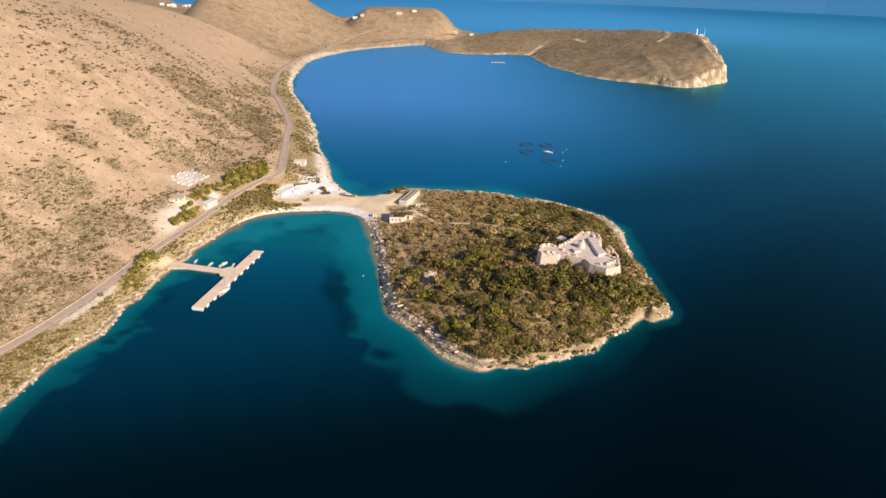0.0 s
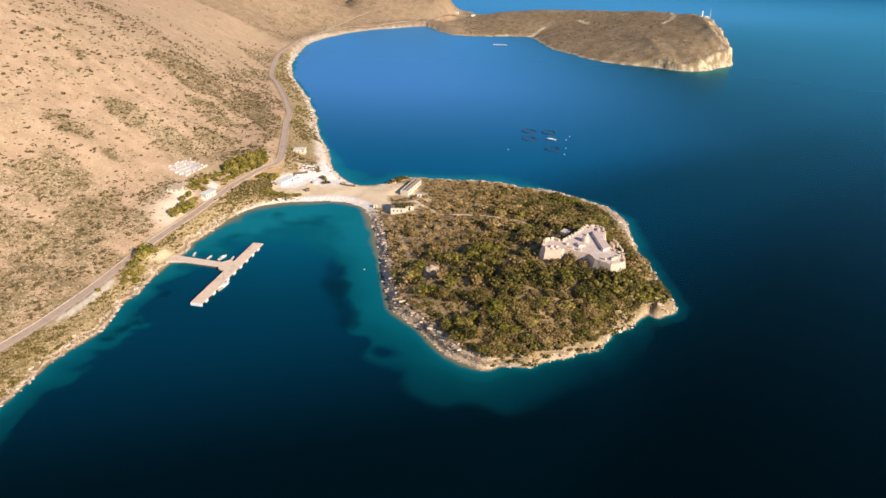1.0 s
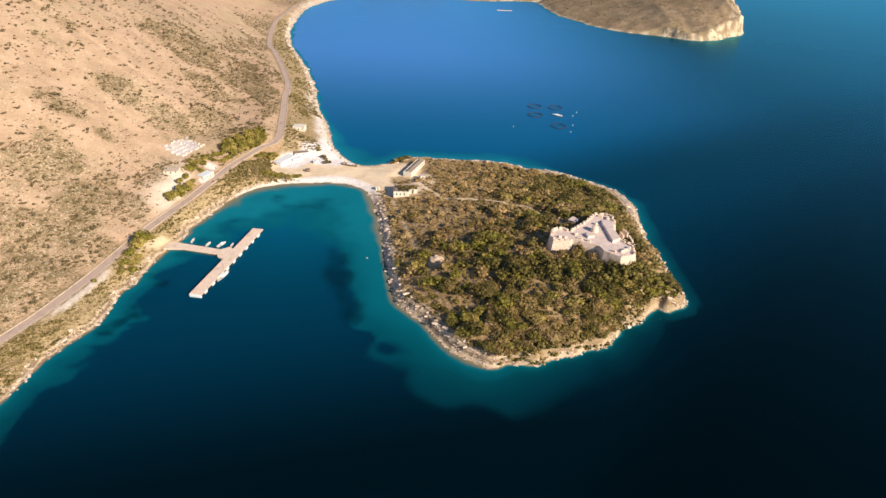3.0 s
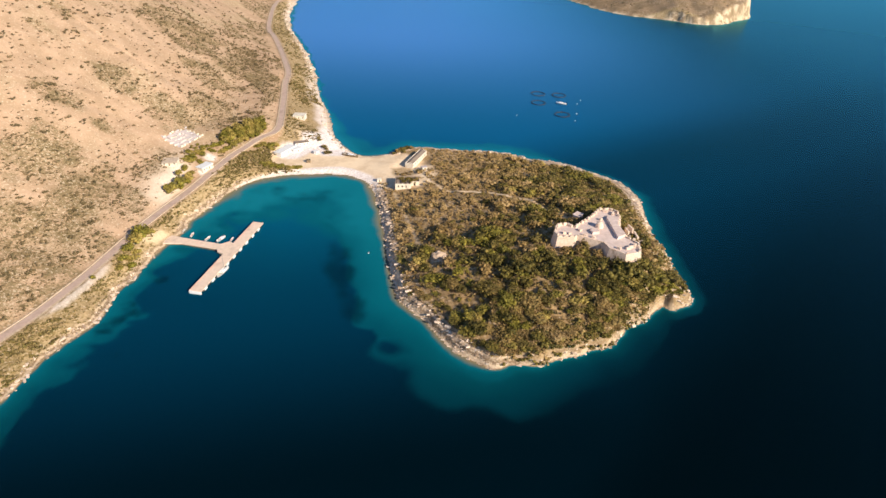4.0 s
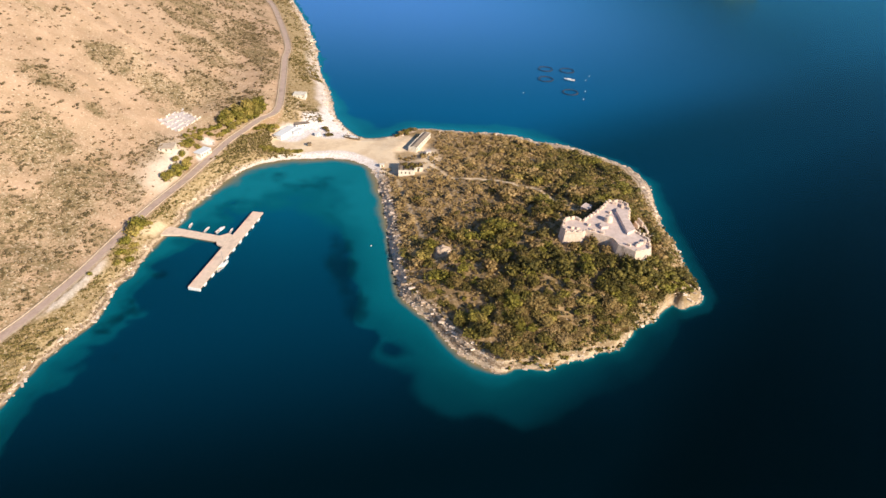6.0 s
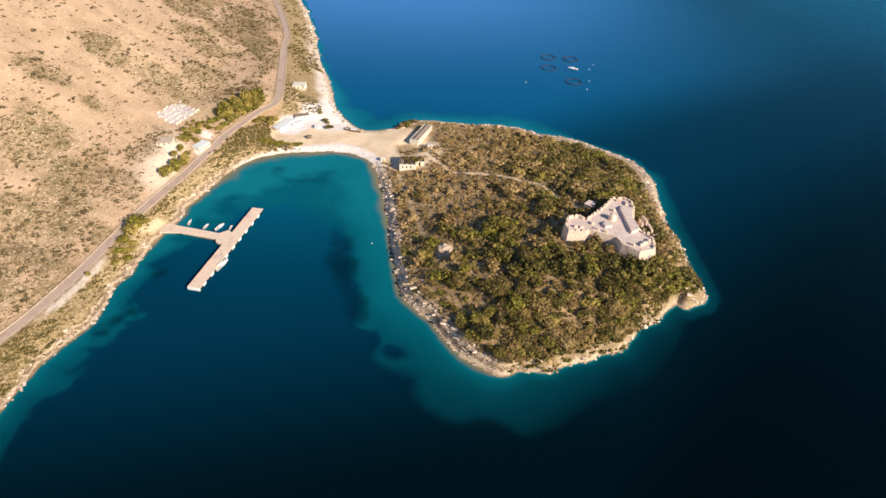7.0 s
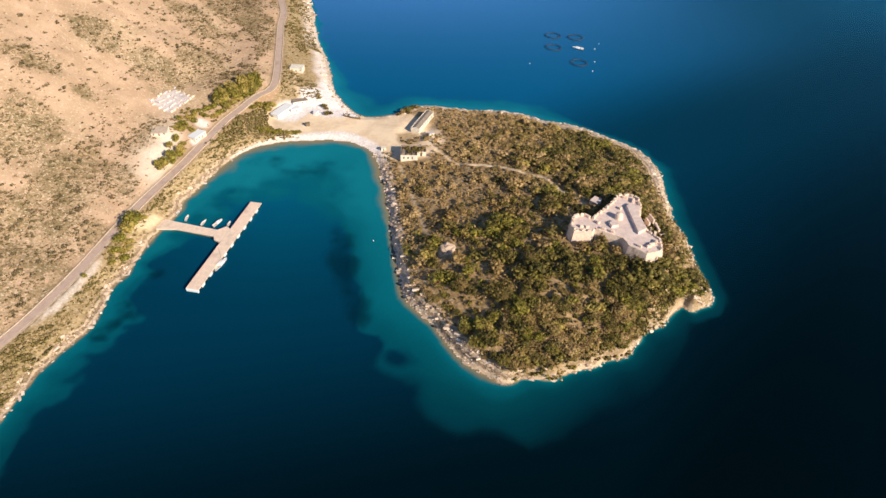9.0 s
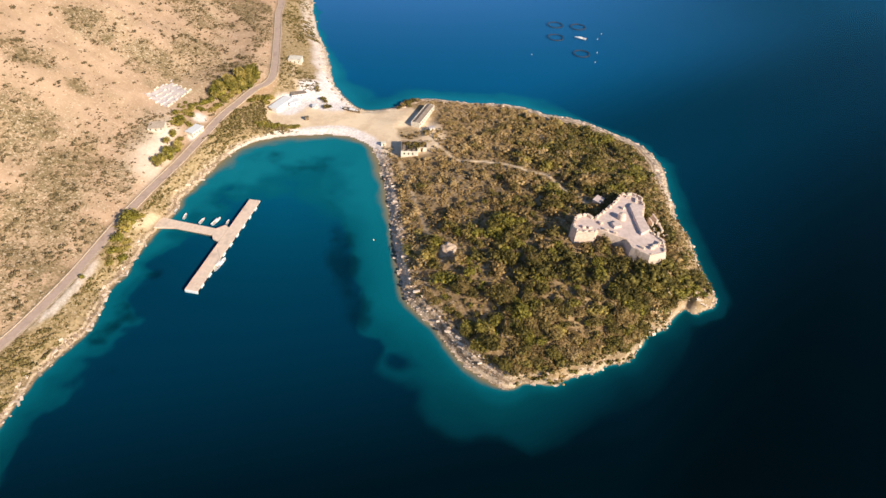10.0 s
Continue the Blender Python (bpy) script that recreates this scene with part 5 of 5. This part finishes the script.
# ---------------------------------------------------------------- pier
def build_pier():
    pier = empty("pier", pose(0, 0, 0), "t-shaped concrete pier with a long worn deck on the calm bay", "pier")
    A, Bp = Vector((-134.5, 379.5, 0)), Vector((-148.8, 291.5, 0))
    ax = (A - Bp).normalized()
    n = Vector((-ax.y, ax.x, 0))
    L = (A - Bp).length
    rot = Matrix.Translation(Bp) @ Matrix(((ax.x, n.x, 0, 0), (ax.y, n.y, 0, 0), (0, 0, 1, 0), (0, 0, 0, 1)))
    k = 16
    for i in range(k):
        o = part("deck_slab", new_box(i * L / k + 0.04, (i + 1) * L / k - 0.04, -4.0, 4.0, 1.05, 1.6, bevel=0.08), CONCRETE, pier)
        o.matrix_world = rot @ Matrix.Translation((0, 0, 0.02 * math.sin(i * 2.1)))
    for i in range(12):
        for s in (-3.4, 3.4):
            bm = bmesh.new()
            bmesh.ops.create_cone(bm, cap_ends=True, segments=10, radius1=0.45, radius2=0.45, depth=2.2, matrix=Matrix.Translation((4 + i * (L - 8) / 11, s, -0.5)))
            part("pile", bm, RUBBER, pier).matrix_world = rot
    for i in range(9):
        bm = bmesh.new()
        box(bm, 6 + i * 9.4 - 1.6, 6 + i * 9.4 + 1.6, -3.96, -3.2, -0.6, 1.04, 0.08)
        part("facing_block", bm, WHITE, pier, "whitewashed facing block").matrix_world = rot
    part("facing_block", new_box(-0.35, 0.6, -3.9, 3.9, -0.6, 1.5, bevel=0.1), WHITE, pier, "whitewashed facing block").matrix_world = rot
    stem = [(-193.5, 345.5), (-192.5, 357.5), (-180, 354.0), (-151.5, 347.5), (-147.2, 350.5), (-141.7, 345), (-143.8, 336), (-149.0, 339.6), (-152.0, 341.2), (-178, 346.6)]
    part("causeway", prism([(p[0], p[1]) for p in offset_poly(stem[:3] + stem[3:4] + stem[-2:], 0.05)], 0.7, stem[:3] + stem[3:4] + stem[-2:], 1.5), CONCRETE, pier, "concrete causeway")
    part("foundation", prism(offset_poly(stem[:3] + stem[3:4] + stem[-2:], -0.3), -3.0, offset_poly(stem[:3] + stem[3:4] + stem[-2:], -0.35), 0.7), TIMBER, pier, "dark weedy stone footing")
    part("knee_slab", prism([(-151.5, 347.5), (-146.5, 351.5), (-143.5, 349), (-146, 335), (-150.5, 337.5), (-152, 341.2)][::-1], 0.4, [(-151.5, 347.5), (-146.5, 351.5), (-143.5, 349), (-146, 335), (-150.5, 337.5), (-152, 341.2)][::-1], 1.56), CONCRETE, pier)
    return pier


build_pier()


# ---------------------------------------------------------------- boats
def hull_mesh(L, W, D):
    bm = bmesh.new()
    secs = []
    for i in range(9):
        s = i / 8
        wid = W / 2 * (1 - max(0, (s - 0.45) / 0.55) ** 2.2) * (0.86 + 0.14 * min(1, s * 4))
        sheer = D * (0.75 + 0.35 * s * s)
        row = [bm.verts.new((-L / 2 + L * s, wid * w, z)) for w, z in ((-1, sheer), (-0.86, sheer * 0.4), (-0.45, -D * 0.3), (0, -D * 0.42 * (1 - 0.6 * s ** 3)), (0.45, -D * 0.3), (0.86, sheer * 0.4), (1, sheer))]
        inner = [bm.verts.new((-L / 2 + L * (0.03 + s * 0.93), wid * w * 0.84, z)) for w, z in ((1, sheer), (0.9, sheer * 0.35), (-0.9, sheer * 0.35), (-1, sheer))]
        secs.append(row + inner)
    for a, b in zip(secs[:-1], secs[1:]):
        for k in range(len(a)):
            k2 = (k + 1) % len(a)
            bm.faces.new((a[k], b[k], b[k2], a[k2]))
    bm.faces.new(secs[0])
    bm.faces.new(secs[-1][::-1])
    bmesh.ops.remove_doubles(bm, verts=bm.verts[:], dist=0.01)
    return bm




def build_boat(x, y, an, L, W, label, cabin=False, group="moored boats", mast=0.0, paint=None, z=0.0):
    boat = empty("motorboat", pose(x, y, z, 0, 0, an), label, "boat", group)
    part("hull", hull_mesh(L, W, 0.09 * L + 0.15), paint or WHITE, boat)
    h = 0.09 * L + 0.15
    part("floor", new_box(-L * 0.44, L * 0.22, -W * 0.36, W * 0.36, h * 0.30, h * 0.38, bevel=0.02), PLASTER, boat)
    for s in (-0.25, 0.02):
        part("thwart", new_box(L * s - 0.15, L * s + 0.15, -W * 0.42, W * 0.42, h * 0.55, h * 0.63, bevel=0.02), TIMBER, boat)
    if cabin:
        cabin = part("cabin", new_box(-L * 0.12, L * 0.22, -W * 0.34, W * 0.34, h * 0.4, h * 0.4 + 1.25, bevel=0.2), WHITE, boat)
        part("windscreen", new_box(L * 0.205, L * 0.235, -W * 0.27, W * 0.27, h * 0.4 + 0.6, h * 0.4 + 1.05, bevel=0.01), DARK, cabin)
        part("foredeck", new_box(L * 0.2, L * 0.4, -W * 0.22, W * 0.22, h * 0.85, h * 0.95, bevel=0.05), WHITE, boat)
    if mast:
        bm = bmesh.new()
        bmesh.ops.create_cone(bm, cap_ends=True, segments=8, radius1=0.13, radius2=0.08, depth=mast, matrix=Matrix.Translation((L * 0.12, 0, h + mast / 2)))
        part("mast", bm, STEEL, boat)
        bm = bmesh.new()
        bmesh.ops.create_cone(bm, cap_ends=True, segments=8, radius1=0.12, radius2=0.1, depth=L * 0.36, matrix=Matrix.Translation((-L * 0.06, 0, h + 1.5)) @ Matrix.Rotation(radians(90), 4, "Y"))
        part("boom", bm, WHITE, boat)
    part("outboard_motor", new_box(-L / 2 - 0.5, -L / 2 - 0.05, -0.18, 0.18, -0.1, h + 0.35, bevel=0.08), RUBBER, boat)
    return boat


build_boat(-139.6, 315.5, 72, 12.0, 3.4, "white sailing yacht with a bare mast moored along the pier", True, mast=11.0)
build_boat(-154.2, 356.2, 67, 8.8, 2.6, "white cabin boat moored beside the causeway", True)
build_boat(-163.5, 356.0, 77, 6.4, 2.0, "small white open boat moored beside the causeway")
build_boat(-176.0, 360.2, 91, 6.4, 1.8, "small white open boat close to the rocky bank")
build_boat(-184.0, 365.8, 85, 4.2, 1.5, "little white dinghy at the rocky bank")
build_boat(-146.6, 356.2, 87, 5.4, 1.6, "little grey-white dinghy tied to the pier")
build_boat(-86, 507.6, -21, 16.0, 4.0, "dark-hulled wooden fishing boat drawn up at the beach", True, paint=TIMBER, z=ground_z(-86, 507.6) + 0.5)


def buoy(x, y, r, label="small white mooring buoy on the water"):
    b = empty("buoy", pose(x, y, 0), label, "buoy", "buoys")
    bm = bmesh.new()
    bmesh.ops.create_uvsphere(bm, u_segments=12, v_segments=8, radius=r)
    for v in bm.verts:
        v.co.z *= 0.8
    part("float", bm, WHITE, b)
    bm = bmesh.new()
    bmesh.ops.create_cone(bm, cap_ends=True, segments=8, radius1=r * 0.16, radius2=r * 0.1, depth=r * 2.2, matrix=Matrix.Translation((0, 0, r * 1.4)))
    part("staff", bm, STEEL, b)


for x, y in ((-49.5, 345), (77.5, 643), (140, 631), (159, 705), (152, 690), (146, 655)):
    buoy(x, y, 0.45 if x < 0 else 0.6)


# ---------------------------------------------------------------- fish farm
def fish_cage(x, y, R):
    cage = empty("fish_cage", pose(x, y, 0.1), "dark round floating fish cage with a double collar", "fish cage", "fish cages")
    for r, z, th in ((R, 0.0, 0.17), (R - 1.0, 0.0, 0.15), (R - 0.5, 0.9, 0.06)):
        bm = bmesh.new()
        n, m = 40, 6
        ring = [[bm.verts.new(((r + th * math.cos(b * 6.2832 / m)) * math.cos(a * 6.2832 / n), (r + th * math.cos(b * 6.2832 / m)) * math.sin(a * 6.2832 / n), z + th * math.sin(b * 6.2832 / m))) for b in range(m)] for a in range(n)]
        for a in range(n):
            for b in range(m):
                bm.faces.new((ring[a][b], ring[(a + 1) % n][b], ring[(a + 1) % n][(b + 1) % m], ring[a][(b + 1) % m]))
        part("handrail" if z > 0.5 else "collar", bm, RUBBER, cage)
    for a in range(12):
        c, s = math.cos(a * math.pi / 6), math.sin(a * math.pi / 6)
        part("stanchion", new_box((R - 0.5) * c - 0.1, (R - 0.5) * c + 0.1, (R - 0.5) * s - 0.1, (R - 0.5) * s + 0.1, 0, 1.0), RUBBER, cage)


for x, y in ((110.4, 724), (135.4, 721), (107, 689), (129, 650)):
    fish_cage(x, y, 8.6)
build_boat(133.3, 689, 158, 12.4, 4.4, "white work boat among the fish cages", True, "")
raft = empty("raft", pose(128, 1484, 0), "long pale floating raft in the far bay", "raft")
for k in range(6):
    part("float", new_box(-17 + k * 5.7, -12 + k * 5.7, -3, 3, -0.3, 0.7, bevel=0.1), CONCRETE, raft)


# ---------------------------------------------------------------- buildings
def gable_house(name, m, L, W, wall_h, ridge, label, windows=5, roof=ROOFING):
    """A long house along x, its ridge along x."""
    hs = empty(name, m, label, "house")
    t = 0.35
    for nm, a in (("wall", (-L / 2, L / 2, -W / 2, -W / 2 + t)), ("wall", (-L / 2, L / 2, W / 2 - t, W / 2))):
        part(nm, new_box(*a, -1.0, wall_h, bevel=0.03), PLASTER, hs)
    for sx in (-1, 1):
        bm = bmesh.new()
        x0 = sx * (L / 2 - 0.02)
        x1 = sx * (L / 2 - t)
        pts = [(-W / 2 + t, -1), (W / 2 - t, -1), (W / 2 - t, wall_h), (0, wall_h + ridge), (-W / 2 + t, wall_h)]
        a = [bm.verts.new((x0, p[0], p[1])) for p in pts]
        b = [bm.verts.new((x1, p[0], p[1])) for p in pts]
        bm.faces.new(a)
        bm.faces.new(b[::-1])
        for i in range(5):
            bm.faces.new((a[i], a[(i + 1) % 5], b[(i + 1) % 5], b[i]))
        part("gable", bm, PLASTER, hs)
    for s in (-1, 1):
        n = max(3, int(L / 3))
        for k in range(n):
            bm = bmesh.new()
            xa, xb = -L / 2 + 0.4 + k * (L - 0.8) / n, -L / 2 + 0.4 + (k + 1) * (L - 0.8) / n - 0.05
            c = [(xa, 0, wall_h + ridge + 0.12), (xb, 0, wall_h + ridge + 0.12), (xb, s * (W / 2 - 0.4), wall_h - 0.35), (xa, s * (W / 2 - 0.4), wall_h - 0.35)]
            up = [bm.verts.new(p) for p in c]
            dn = [bm.verts.new((p[0], p[1], p[2] - 0.12)) for p in c]
            bm.faces.new(up)
            bm.faces.new(dn[::-1])
            for i in range(4):
                bm.faces.new((up[i], up[(i + 1) % 4], dn[(i + 1) % 4], dn[i]))
            part("roof_sheet", bm, roof, hs)
    for k in range(windows):
        x = -L / 2 + (k + 0.5) * L / windows
        for s in (-1, 1):
            win = part("window", new_box(x - 0.5, x + 0.5, s * W / 2 - 0.03, s * W / 2 + 0.03, wall_h * 0.42, wall_h * 0.8, bevel=0.01), DARK, hs)
            part("sill", new_box(x - 0.65, x + 0.65, min(s * (W / 2 + 0.035), s * (W / 2 + 0.2)), max(s * (W / 2 + 0.035), s * (W / 2 + 0.2)), wall_h * 0.42 - 0.14, wall_h * 0.42 - 0.02, bevel=0.01), PLASTER, win)
    part("door", new_box(L / 2 - 0.03, L / 2 + 0.03, -0.55, 0.55, -0.2, 2.0, bevel=0.01), TIMBER, hs)
    return hs


gable_house("barrack", pose(-25.5, 500.2, 2.2, 0, 0, 71), 33.5, 7.4, 4.6, 0.7, "long derelict white barrack with a grey sheet roof", 8)


def ruined_house():
    x, y = -30.5, 446.5
    z = 3.2
    hs = empty("ruined_house", pose(x, y, z, 0, 0, 3), "roofless two-storey ruined house overgrown with shrubs", "house")
    L, W, H = 20, 15.5, 5.4
    r = random.Random(3)
    def wall(x0, x1, y0, y1, h):
        bm = new_box(x0, x1, y0, y1, -2.0, h, bevel=0.05)
        # the west wall's shade is put into its colour by the dark roofing material
        part("wall", bm, PLASTER if y0 < -7.5 or y0 == -1.5 else TIMBER if x1 - x0 < 0.4 else ROOFING, hs)
    wall(-9, 3.4, -7.7, -7.2, H)
    wall(-9, -8.5, -7.2, 7.2, H)
    wall(-9, 10.5, 7.2, 7.7, H)
    wall(10, 10.5, -1.0, 7.2, H - 1.2)
    wall(3.4, 3.9, -7.7, -1.5, H - 0.4)
    wall(3.9, 10.5, -1.5, -1.0, H - 0.6)
    for xx in (-4.6, -0.4, 5):
        wall(xx, xx + 0.35, -7.2 if xx < 3 else -1, 7.2, H - 0.8)
    part("floor", new_box(-8.5, 10, -1.2, 7.2, -1, 2.2), ROOFING, hs)
    part("floor", new_box(-8.5, 3.4, -7.2, -1.2, -1, 2.1), ROOFING, hs)
    part("fallen_roof", new_box(-8.4, 3.3, -3.0, 7.1, 2.0, H - 1.5, bevel=0.3), ROOFING, hs, "collapsed brown roof with plants on it")
    part("fallen_roof", new_box(3.9, 9.9, -0.8, 7.1, 2.0, H - 2.2, bevel=0.3), ROOFING, hs, "collapsed brown roof with plants on it")
    for k in range(4):
        xx = -7 + k * 4.3
        part("roof_beam", new_box(xx, xx + 0.25, -7 if xx < 3 else -0.9, 7.1, H - 0.75, H - 0.5, bevel=0.02), TIMBER, hs)
    for xx in (-7, -3.8, -0.6):
        part("window", new_box(xx, xx + 1.0, -7.74, -7.66, 2.4, 3.9), DARK, hs)
    for yy in (-4.5, 0.5, 4.5):
        part("window", new_box(-9.04, -8.96, yy, yy + 1.1, 1.6, 3.2), DARK, hs)
    part("window", new_box(6, 7.4, -1.54, -1.46, 1.2, 3.0), DARK, hs)
    for k in range(20):
        xx, yy = r.uniform(-7, 9), r.uniform(-2, 6.5)
        R = r.uniform(0.9, 1.7)
        plant_tree(x + xx, y + yy, z + H - 2.2, R, R * 0.9, "wall_shrub", "green shrub growing inside the ruined house", "shrubs in the ruin", CROWNS)


ruined_house()


def flat_house(name, x, y, an, L, W, H, label, wall=PLASTER, roof=PLASTER, z=None):
    z = ground_z(x, y) if z is None else z
    hs = empty(name, pose(x, y, z, 0, 0, an), label, "house")
    t = 0.3
    for a in ((-L / 2, L / 2, -W / 2, -W / 2 + t), (-L / 2, L / 2, W / 2 - t, W / 2), (-L / 2, -L / 2 + t, -W / 2 + t, W / 2 - t), (L / 2 - t, L / 2, -W / 2 + t, W / 2 - t)):
        part("wall", new_box(*a, -1.5, H, bevel=0.02), wall, hs)
    part("roof", new_box(-L / 2 - 0.25, L / 2 + 0.25, -W / 2 - 0.25, W / 2 + 0.25, H, H + 0.28, bevel=0.05), roof, hs)
    n = max(1, int(L / 3))
    for k in range(n):
        xx = -L / 2 + (k + 0.5) * L / n
        if k == n // 2:
            part("door", new_box(xx - 0.5, xx + 0.5, -W / 2 - 0.04, -W / 2 + 0.03, 0.0, 2.05, bevel=0.01), TIMBER, hs)
        else:
            win = part("window", new_box(xx - 0.45, xx + 0.45, -W / 2 - 0.03, -W / 2 + 0.03, 1.0, 2.1, bevel=0.01), DARK, hs)
            part("sill", new_box(xx - 0.6, xx + 0.6, -W / 2 - 0.18, -W / 2 - 0.035, 0.88, 0.98, bevel=0.01), wall, win)
            part("lintel", new_box(xx - 0.6, xx + 0.6, -W / 2 - 0.10, -W / 2 - 0.035, 2.12, 2.26, bevel=0.01), wall, win)
    return hs


flat_house("cottage", -146.5, 578, -2, 11.5, 9, 3.4, "small white flat-roofed house between road and shore")
flat_house("roadside_building", -194.2, 444, 68, 12.0, 7.0, 3.0, "white flat-roofed building beside the coast road", PLASTER, WHITE)
flat_house("beach_bar", -146.0, 510.5, 66, 22, 8, 3.0, "long low white beach bar behind the sand", WHITE, WHITE, 2.2)
flat_house("beach_terrace", -136.5, 515.5, 40, 9, 6, 2.6, "low white shelter beside the beach bar", WHITE, WHITE, 1.9)
flat_house("beach_shed", -135.0, 529.0, 25, 13, 7, 2.7, "low shed with a grey sheet roof behind the sand", WHITE, ROOFING, 2.6)
flat_house("beach_kiosk", -117.5, 511.0, 70, 4.2, 3.0, 2.3, "small white beach kiosk on the sandy neck", WHITE, WHITE, 1.7)
flat_house("beach_kiosk", -120.5, 490.5, 20, 3.2, 2.6, 2.2, "small timber beach kiosk on the sandy neck", TIMBER, TIMBER, 1.7)
flat_house("hut", -54.0, 456.5, 10, 3.6, 2.8, 2.3, "tiny pale hut at the end of the beach", PLASTER, PLASTER, 1.6)
flat_house("ruined_hut", -217.5, 436, 12, 11, 10, 2.2, "low pale stone hut with a flat roof on the slope", PLASTER, KERB)


# ruined terraces: rows of pale broken walls
def ruined_terraces():
    r = random.Random(11)
    thing = empty("ruined_compound", pose(0, 0, 0), "rows of broken white concrete walls on the hillside", "ruin")
    bm = bmesh.new()
    n = 12
    grid = []
    for a in range(n + 1):
        line = []
        for b in range(n + 1):
            u, v = a / n, b / n
            x = -237 + u * 17 + v * 10 + r.uniform(-0.5, 0.5)
            y = 467 - u * 7 + v * 31 + r.uniform(-0.5, 0.5)
            line.append(bm.verts.new((x, y, ground_z(x, y) + (0.22 if 0 < a < n and 0 < b < n else -0.5))))
        grid.append(line)
    for a in range(n):
        for b in range(n):
            bm.faces.new((grid[a][b], grid[a + 1][b], grid[a + 1][b + 1], grid[a][b + 1]))
    part("yard", bm, RUIN, thing, "cracked pale concrete yard")
    for row in range(5):
        for c in range(10):
            u, v = (row + 0.15 + r.uniform(-0.12, 0.12)) / 4.3, (c + 0.5 + r.uniform(-0.2, 0.2)) / 10
            x = -237 + u * 17 + v * 10
            y = 467 - u * 7 + v * 31
            z = ground_z(x, y)
            if r.random() < 0.14:
                continue
            L, W, H = r.uniform(2.0, 3.6), r.uniform(0.35, 0.8), r.uniform(0.5, 1.9)
            bm = new_box(-L / 2, L / 2, -W / 2, W / 2, -1.2, H, bevel=0.06)
            bmesh.ops.subdivide_edges(bm, edges=[e for e in bm.edges if abs(e.verts[0].co.x - e.verts[1].co.x) > L * 0.6], cuts=4)
            for w in bm.verts:
                if w.co.z > 0:
                    w.co.z -= r.uniform(0, 0.45) * H
            o = part("wall_stub", bm, PLASTER if r.random() < 0.45 else SHEET if r.random() < 0.5 else RUIN, thing)
            o.matrix_world = pose(x, y, z, r.uniform(-4, 4), r.uniform(-4, 4), (72 if r.random() < 0.82 else -22) + r.uniform(-8, 8))


ruined_terraces()


# lighthouse on the cape
def lighthouse():
    x, y = 592, 1484
    z = ground_z(x, y)
    lh = empty("lighthouse", pose(x, y, z), "small white lighthouse with keeper's houses on the headland", "lighthouse")
    bm = bmesh.new()
    bmesh.ops.create_cone(bm, cap_ends=True, segments=12, radius1=2.4, radius2=1.8, depth=11, matrix=Matrix.Translation((0, 0, 5)))
    tower = part("tower", bm, WHITE, lh)
    bm = bmesh.new()
    bmesh.ops.create_cone(bm, cap_ends=True, segments=12, radius1=1.5, radius2=0.3, depth=3, matrix=Matrix.Translation((0, 0, 12)))
    part("lantern", bm, STEEL, tower)
    mast = empty("radio_mast", pose(x + 15, y - 10, ground_z(x + 15, y - 10)), "thin steel radio mast beside the lighthouse", "mast")
    bm = bmesh.new()
    bmesh.ops.create_cone(bm, cap_ends=True, segments=6, radius1=0.6, radius2=0.3, depth=24, matrix=Matrix.Translation((0, 0, 11)))
    part("pole", bm, WHITE, mast)
    flat_house("keepers_house", x + 8, y - 7, 0, 9, 6, 3.6, "white keeper's house beside the lighthouse", WHITE, WHITE)


lighthouse()


for x, y, an, L, lab in ((-285, 1965, 20, 16, "white house on the far saddle"), (-262, 1960, 10, 11, "white house on the far saddle"), (-150, 1985, 0, 18, "pale farmhouse on the terraced hill"), (-105, 2010, 15, 14, "pale farmhouse on the terraced hill"), (25, 1960, -10, 14, "pale house near the far neck"), (75, 1925, 10, 12, "pale house near the far neck")):
    flat_house("farmhouse", x, y, an, L, 9, 5, lab, PLASTER, PLASTER)
for k in range(12):
    x, y = -1230 + 26 * k + 9 * math.sin(k * 2.3), 2760 - 11 * k + 45 * math.sin(k * 1.7)
    flat_house("village_house", x, y, 30 * math.sin(k), 15 + 4 * math.sin(k * 3.1), 11, 7 + 2 * math.cos(k * 2.2), "white house of the distant coastal village", WHITE, WHITE)


def rock_outcrop(x, y):
    bm = bmesh.new()
    bmesh.ops.create_icosphere(bm, subdivisions=4, radius=1)
    for v in bm.verts:
        n = Vector(noise.noise_vector(v.co * 1.7 + Vector((3, 1, 7)))) * 0.22 + Vector(noise.noise_vector(v.co * 5.0)) * 0.07
        v.co = Vector((v.co.x * 5.0, v.co.y * 5.4, v.co.z * 2.6)) + Vector((n.x * 5, n.y * 5, n.z * 4))
    ob = part("rock_outcrop", bm, OUTCROP)
    ob.matrix_world = pose(x, y, ground_z(x, y) + 0.3)
    tagged(ob, "bare pale limestone hummock among the islet's shrubs", "rock")


rock_outcrop(-0.8, 327.0)

flat_house("hut", -17.5, 478.5, 30, 4.6, 3.4, 2.4, "small derelict white hut beside the path", PLASTER, RUIN)
